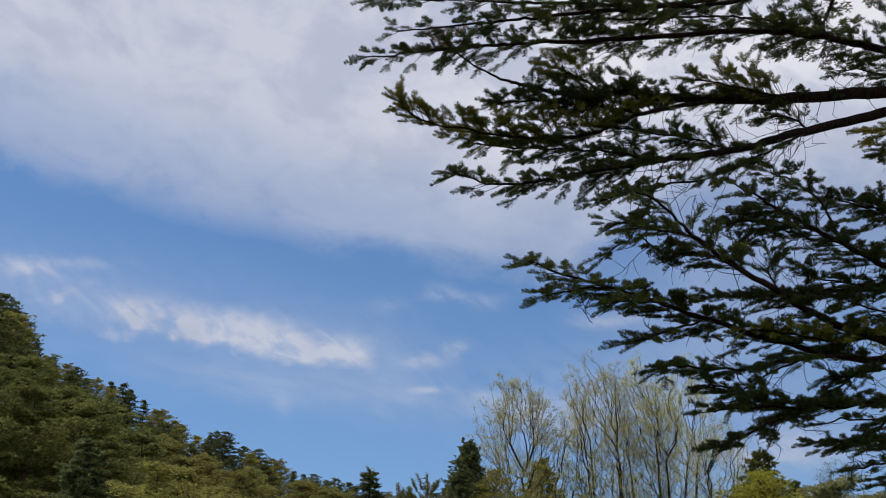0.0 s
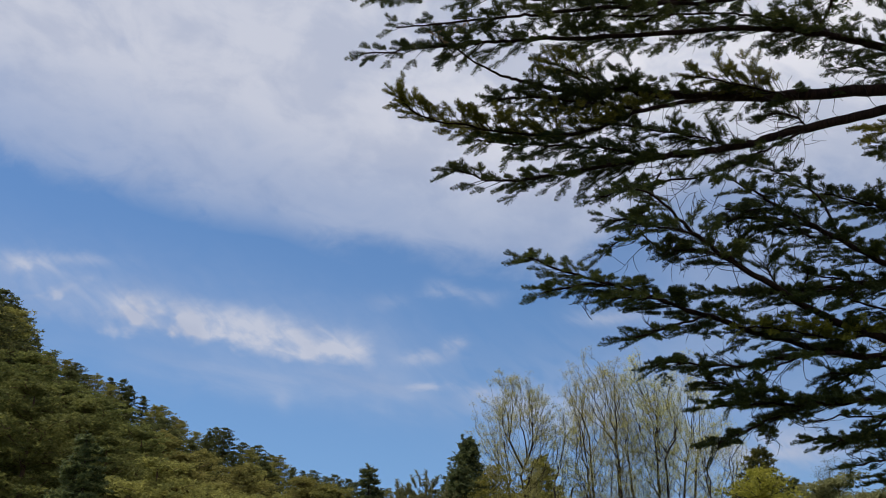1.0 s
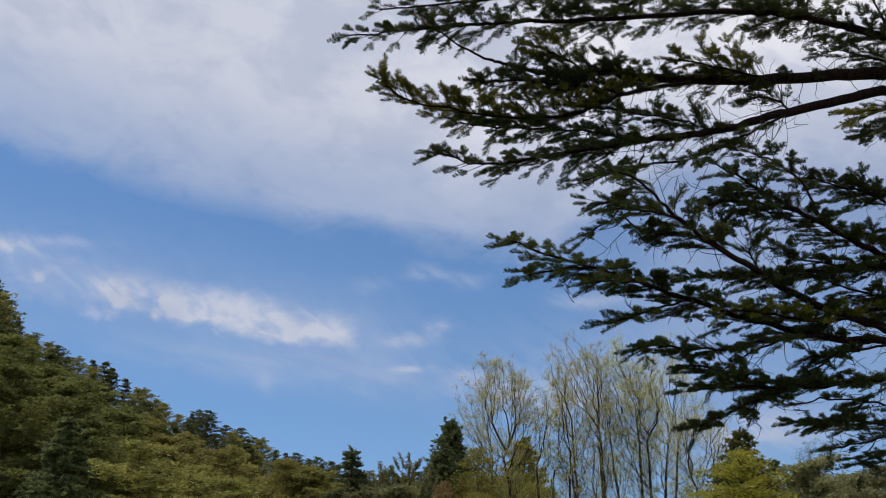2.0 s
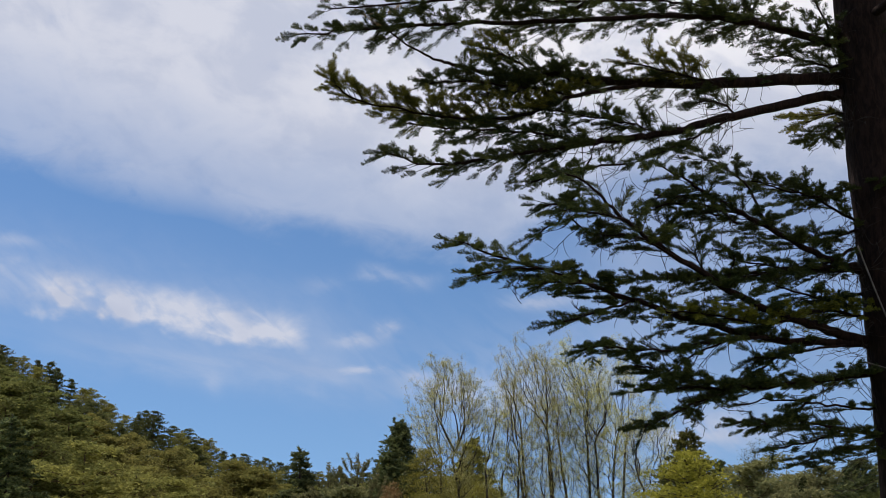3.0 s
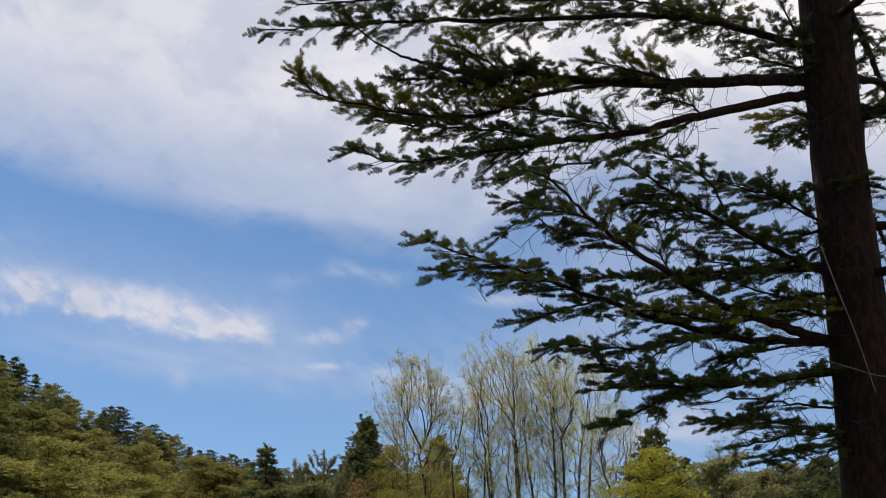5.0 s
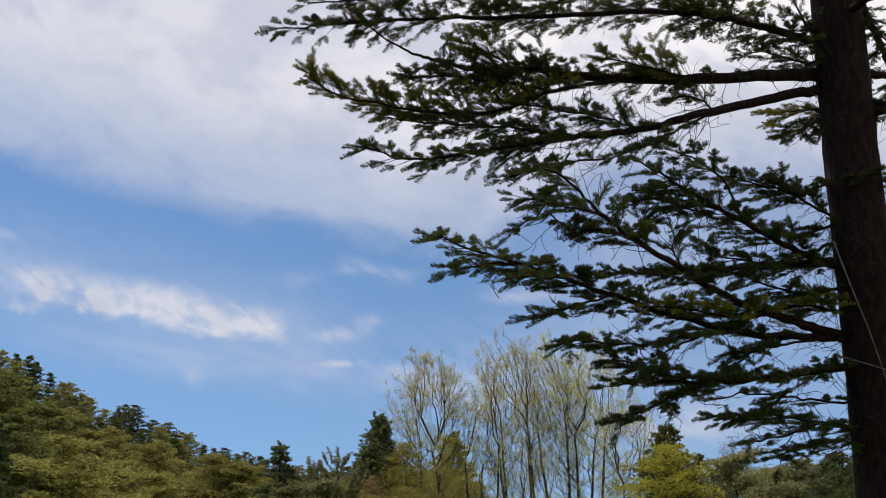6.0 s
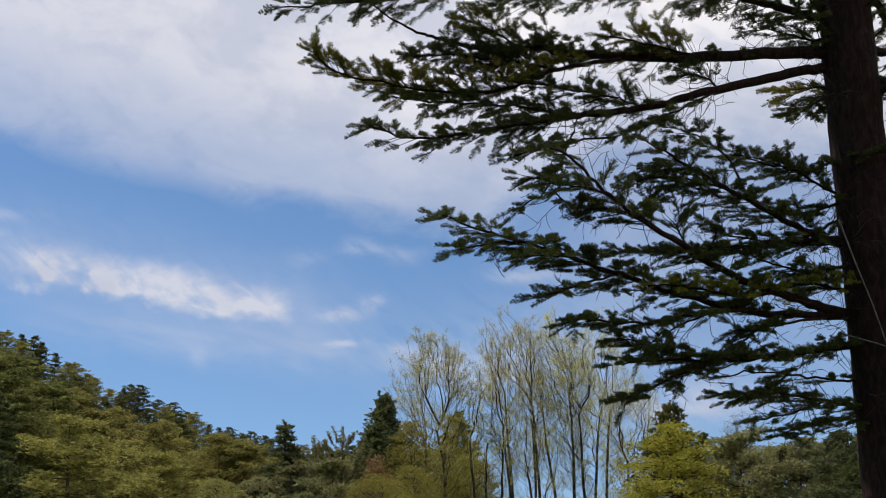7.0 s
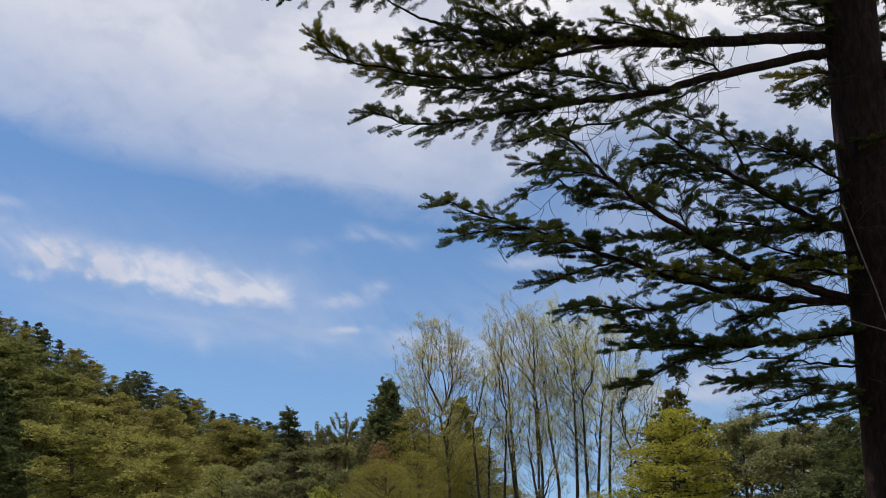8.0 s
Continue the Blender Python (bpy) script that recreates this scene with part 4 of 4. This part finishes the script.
                fine.line([q1, q1 + w * 0.5 + rng.normal(0, 0.02, 3), q1 + w], 0.0034, 0.0025)
                if rng.random() < foliage:
                    places.append(q1 + w)
                if rng.random() < 0.5 * foliage:
                    places.append(q1 + w * 0.5)
        if load[k] < 14 and rng.random() < foliage:
            places.append(q0 + (q1 - q0) * rng.uniform(0.3, 0.9) + rng.normal(0, 0.03, 3))
    for wood in boughs.values():
        part("branch", wood.mesh("branch", M_GREY_BARK, 4), tree)
    stuff("twigwork", fine.mesh("twigwork", M_GREY_BARK, 3), tree)
    temps = [leaf_template(rng, 8, 0.075, size) for _ in range(6)]
    stuff("foliage", blade_mesh("foliage", scatter(places, temps, rng), leaves), tree)
    return tree


def make_leafy(seed, tall, wide, leaves, label, name="broadleaf_tree", cone=1.0, clumps=260, per=15, size=0.075, low=0.1, group=""):
    """A leafy tree or bush: stems that fan out and level sprays of small leaves; cone 1 is pointed, 0 round."""
    rng = np.random.default_rng(seed)
    tree = planted(name, label, "tree" if "tree" in name else "bush", group)
    z = np.linspace(0, tall * 0.9, 10)
    v, f = stem(np.stack([0.03 * tall * np.sin(z * 0.5), 0 * z, z], 1), np.interp(z, [0, tall], [0.016 * tall + 0.01, 0.01]), 8, 0.04, rng)
    part("trunk", mesh_of("trunk", v, f, M_GREY_BARK, True), tree)
    wood, places = Wood(), []
    for k in range(clumps):
        t = low + (0.98 - low) * (k + rng.random()) / clumps
        edge = cone * (1 - t) ** 0.85 + (1 - cone) * math.sqrt(max(0.02, 1 - (2 * t - 0.95) ** 2))
        r = wide * edge * math.sqrt(rng.uniform(0.25, 1.0)) * rng.uniform(0.85, 1.08)
        a = rng.uniform(0, 2 * math.pi)
        c = np.array([math.cos(a) * r, math.sin(a) * r, t * tall + rng.normal(0, 0.05)])
        if k % 2 == 0:
            b = np.array([0.03 * tall * math.sin(t * tall * 0.4), 0, max(0.05 * tall, c[2] - 0.55 * r - 0.1)])
            wood.line(spline([b, b * 0.45 + c * 0.55 - [0, 0, 0.05 * r], c], 5), 0.014, 0.006)
        places.extend(c + rng.normal(0, 1, (per, 3)) * (0.15 * wide, 0.15 * wide, 0.022 * wide) * (0.35 + 0.65 * min(1.0, edge)))
    stuff("branchwork", wood.mesh("branchwork", M_GREY_BARK, 3), tree)
    temps = [leaf_template(rng, 4, size * 1.1, size) for _ in range(6)]
    stuff("foliage", blade_mesh("foliage", scatter(places, temps, rng), leaves), tree)
    return tree


def plant(tree, bearing, distance, turn=0.0, scale=1.0, slim=1.0):
    tree.location, tree.rotation_euler = spot(bearing, distance), (0, 0, radians(turn))
    tree.scale = (scale * slim, scale * slim, scale)
    return tree


def replant(tree, bearing, distance, turn=0.0, scale=1.0, slim=1.0):
    twin = copy_thing(tree, pose(0, 0, 0))
    return plant(twin, bearing, distance, turn, scale, slim)


# tall trees coming into leaf
plant(make_spring_tree(1, 13.3, 1.95, M_BUD, "slender forked tree with pale green opening leaves", 2, 1.0, 1200, 0.40, 0.18, 0.5, lean=-0.25), 3.85, 55)
plant(make_spring_tree(2, 11.2, 1.25, M_BUD, "slim young tree with crooked bare twigs and few leaves", 3, 0.6, 520, 0.34, 0.6, 0.1), 6.1, 54)
plant(make_spring_tree(3, 13.8, 1.9, M_BUD, "slender many-stemmed tree with pale yellow-green leaves", 4, 1.15, 1250, 0.42, 0.5, 0.8, lean=-0.35), 7.75, 55)
plant(make_spring_tree(4, 14.1, 1.9, M_BUD, "tall tree with dark upright stems and sparse pale leaves", 2, 0.95, 1100, 0.38, 0.25, 0.5), 9.5, 56)
plant(make_spring_tree(5, 13.7, 2.0, M_BUD, "tall thin tree with sparse pale opening leaves", 3, 0.95, 1100, 0.36, 0.5, 0.5, lean=0.3), 10.8, 55, 40)
plant(make_spring_tree(6, 10.8, 1.5, M_BUD, "half-bare slim tree beside a yellow-green one", 2, 0.9, 600, 0.34, 0.4, 0.5), 12.7, 53)
plant(make_spring_tree(7, 9.4, 1.3, M_BUD, "thin half-bare tree leaning among taller ones", 1, 0.5, 280, 0.36, 0.3, 0.1, lean=-0.7), 8.75, 52)

# firs
plant(make_fir(11, 9.2, 2.8, M_FIR_FAR, "dark green pointed fir among the hillside pines", tufts=30, per=9, reach=0.17, width=0.07), -16.3, 48)
plant(make_fir(12, 9.0, 2.7, M_FIR_FAR, "small dark pointed fir at the foot of the hill", tufts=22, per=8, droop=0.1, width=0.07), -3.43, 55)
plant(make_fir(13, 9.25, 2.7, M_FIR_FAR, "dense dark green fir with lighter top shoots", tufts=34, per=11, droop=0.2, gap=0.2, reach=0.15, width=0.06, fluff=0.12), 1.2, 48)
plant(make_fir(14, 9.1, 3.4, M_FIR_SUN, "sunlit olive-green fir standing behind a yellow-green tree", tufts=34, per=10, reach=0.15, width=0.06, fluff=0.05), 14.55, 50, 40)
plant(make_fir(17, 7.9, 2.6, M_FIR_FAR, "dark fir tucked in beside a yellow-green tree", tufts=30, per=9, reach=0.15, width=0.06, fluff=0.05), 15.9, 52, 10)
plant(make_fir(15, 5.7, 2.7, M_FIR_FAR, "broad green fir in the shade", tufts=38, per=10, reach=0.12, width=0.05, fluff=0.05), 22.0, 34)
plant(make_fir(16, 10.4, 3.9, M_OLIVE, "olive-coloured conifer behind slender bare stems", tufts=36, per=9, width=0.07), 4.6, 62)

# yellow-green trees and bushes
plant(make_leafy(20, 8.5, 2.2, M_SPRING, "fresh green broadleaf tree among hillside pines", cone=0.2, clumps=240, size=0.12), -15.6, 84)
plant(make_pine(21, 7.2, 3.9, M_SPRING, "fresh yellow-green tree with layered boughs and a pointed crown", "", 92, 6, 34, 6, 0.07, 0.036, 0.04, "larch_tree",
                0.7, 0.14, 0.1, 0.45, M_GREY_BARK), 14.4, 42)
plant(make_leafy(22, 8.2, 2.9, M_OLIVE, "olive-yellow leafy tree with thin dark stems", cone=0.3, clumps=620, per=28, size=0.07), 2.9, 57)
plant(make_leafy(23, 8.0, 2.8, M_OLIVE, "low olive-green leafy tree", cone=0.3, clumps=560, per=28, size=0.07), 5.0, 59)
plant(make_leafy(48, 6.0, 2.0, M_OLIVE, "low olive-green bush under slender trees", name="bush", cone=0.2, clumps=260, per=22, size=0.07), 6.9, 60)
plant(make_leafy(29, 4.5, 1.6, M_OLIVE, "low olive-yellow leafy bush", name="bush", cone=0.2, clumps=420, per=34, size=0.036), 0.9, 30)
plant(make_leafy(24, 3.8, 0.75, M_LIME, "bright lime-green young bush", name="bush", cone=0.4, clumps=140, size=0.06), -1.75, 29)
plant(make_leafy(25, 6.5, 1.2, M_RUST, "rusty brown bush with fading leaves", name="bush", cone=0.5, clumps=260, size=0.06), 0.85, 44)
plant(make_leafy(40, 8.0, 2.0, M_OLIVE, "olive-green leafy tree behind slender stems", cone=0.6, clumps=320, per=18, size=0.07), 2.5, 46)
plant(make_leafy(50, 5.2, 1.5, M_OLIVE, "olive-brown leafy bush with dark forked twigs", name="bush", cone=0.2, clumps=340, per=26, size=0.045), 2.4, 35)
plant(make_leafy(26, 6.4, 1.9, M_SAGE, "light grey-green rounded tree at the foot of the hill", cone=0.3, clumps=300), -6.5, 52)
plant(make_leafy(27, 5.2, 1.7, M_SPRING, "low pale-green bush under slender trees", name="bush", cone=0.2, clumps=160), 10.8, 52)
plant(make_leafy(28, 3.9, 1.4, M_SPRING, "low pale-green bush under slender trees", name="bush", cone=0.2, clumps=160), 12.6, 50)

# pines on the level ground
plant(make_young_pine(31, 7.75, 2.7, M_PINE_GREY, "feathery grey-green young pine with rising candles"), -0.75, 46)
plant(make_young_pine(39, 7.5, 2.1, M_PINE_GREY, "slim grey-green young pine with rising candles"), -2.1, 47)
for seed, tall, wide, bearing, distance, label in ((34, 6.2, 2.0, -3.0, 45, "dense dusky-green pine at the foot of the hill"), (30, 6.0, 1.9, -1.2, 42, "low dense grey-green pine"),
                                                   (19, 6.1, 1.8, -4.6, 49, "soft grey-green pine with level plates"), (32, 7.1, 2.6, 17.6, 45, "spreading grey-green pine with plumed limbs"),
                                                   (33, 6.3, 2.5, 20.0, 42, "low spreading grey-green pine"), (35, 6.9, 2.5, 16.9, 50, "grey-green pine with a dense rounded crown"),
                                                   (36, 7.2, 2.8, 19.2, 51, "dusky green pine with a dense rounded crown"), (38, 6.0, 2.5, 24.0, 46, "dusky green pine behind the big trunk")):
    plant(make_pine(seed, tall, wide, M_PINE_GREY, label, "", 28, 4, 52, 4, 0.15, 0.06, 0.1, plate=0.28, thick=0.25), bearing, distance, seed * 37.0)
plant(make_pine(37, 7.0, 2.7, M_PINE, "olive pine behind a broad fir", "", 44, 4, 30, 4, 0.14, 0.062, 0.1, plate=0.22), 21.5, 50, 200)
plant(make_spring_tree(18, 7.7, 0.9, M_PINE_GREY, "thin grey-leaved treetop above the pines", 1, 1.0, 260, 0.5, 0.2, 0.2, group=""), 17.9, 47)

# pines of the hillside
PINES = "pines on the hillside"
near_pines = [make_pine(41, 9.5, 3.0, M_PINE, "broad yellow-green pine with level pads of needles", PINES, 48, 5, 34, 4, 0.15, 0.064, 0.03, plate=0.23, thick=0.3),
              make_pine(42, 9.0, 2.6, M_PINE, "full yellow-green pine on the hillside", PINES, 48, 5, 34, 4, 0.15, 0.064, 0.03, plate=0.24, thick=0.3),
              make_pine(47, 9.2, 2.8, M_PINE, "yellow-green pine with long drooping plates", PINES, 44, 5, 34, 4, 0.15, 0.064, 0.03, plate=0.27, rise=0.1, thick=0.3)]
near_green = make_pine(49, 9.2, 2.8, M_PINE_MID, "dusky green pine low on the hillside", PINES, 48, 5, 34, 4, 0.15, 0.064, 0.03, plate=0.23, thick=0.3)
ridge_pines = [make_pine(43, 8.4, 2.4, M_PINE_DARK, "dark green pine with a flat crown on the ridge", PINES, 44, 4, 16, 3, 0.24, 0.10, 0.06, plate=0.23, thick=0.5),
               make_pine(44, 8.0, 1.8, M_PINE_DARK, "slim dark green pine on the ridge", PINES, 44, 4, 14, 3, 0.22, 0.10, 0.06, point=0.5, plate=0.24, thick=0.5),
               make_pine(45, 8.2, 2.5, M_PINE, "broad olive-green pine high on the hillside", PINES, 44, 4, 16, 3, 0.24, 0.10, 0.06, plate=0.23, thick=0.5)]
TALL = dict(zip((t.name for t in near_pines + ridge_pines + [near_green]), (9.5, 9.0, 9.2, 8.4, 8.0, 8.2, 9.2)))
used = set()


def forest(tree, bearing, distance, turn, scale, slim):
    if tree.name in used:
        replant(tree, bearing, distance, turn, scale, slim)
    else:
        used.add(tree.name)
        plant(tree, bearing, distance, turn, scale, slim)


def skyline(bearing):
    """Height in degrees at which the hill's tree tops stand against the sky."""
    return float(np.interp(bearing, [-26, -20.7, -19.7, -18.8, -17.6, -16.6, -14.9, -14.1, -12.8, -11.7, -10.1, -9, -7.8, -6.7, -4.8, 0, 3], [17.0, 15.0, 14.0, 12.6, 12.0, 11.6, 11.1, 10.3, 9.95, 9.1, 9.0, 8.4, 8.0, 7.3, 6.75, 6.3, 4.8]))


rng = np.random.default_rng(77)
for distance, first, last, step, under, kinds in ((60, -15.0, -3.5, 2.2, 2.3, near_pines), (66, -6.5, 1.5, 1.4, 0.3, near_pines), (74, -21.5, -2.0, 2.4, 1.3, near_pines),
                                                  (89, -21.5, -1.0, 2.1, 0.95, [near_pines[1], near_pines[2], ridge_pines[2]]), (112, -23.0, 0.0, 1.9, 0.7, ridge_pines),
                                                  (138, -23.0, 1.5, 1.5, 0.35, ridge_pines), (165, -23.0, 2.5, 0.5, 0.0, ridge_pines[:2] * 2 + ridge_pines[2:])):
    b = first
    while b < last:
        tree = kinds[int(rng.integers(0, len(kinds)))]
        if b < -14.0 and distance < 100:
            tree = near_green
        bearing, far = b + rng.normal(0, step * 0.2), distance + rng.normal(0, 3.0)
        top = EYE + far * math.tan(radians(skyline(bearing) + 0.1 - under + rng.normal(0, 0.15)))
        size = (top - spot(bearing, far)[2]) / TALL[tree.name]
        if size > 0.35:
            forest(tree, bearing, far, rng.uniform(0, 360), min(size, 1.35), (1.35 if far > 150 else 1.4) if far > 105 else 1.3)
        b += step
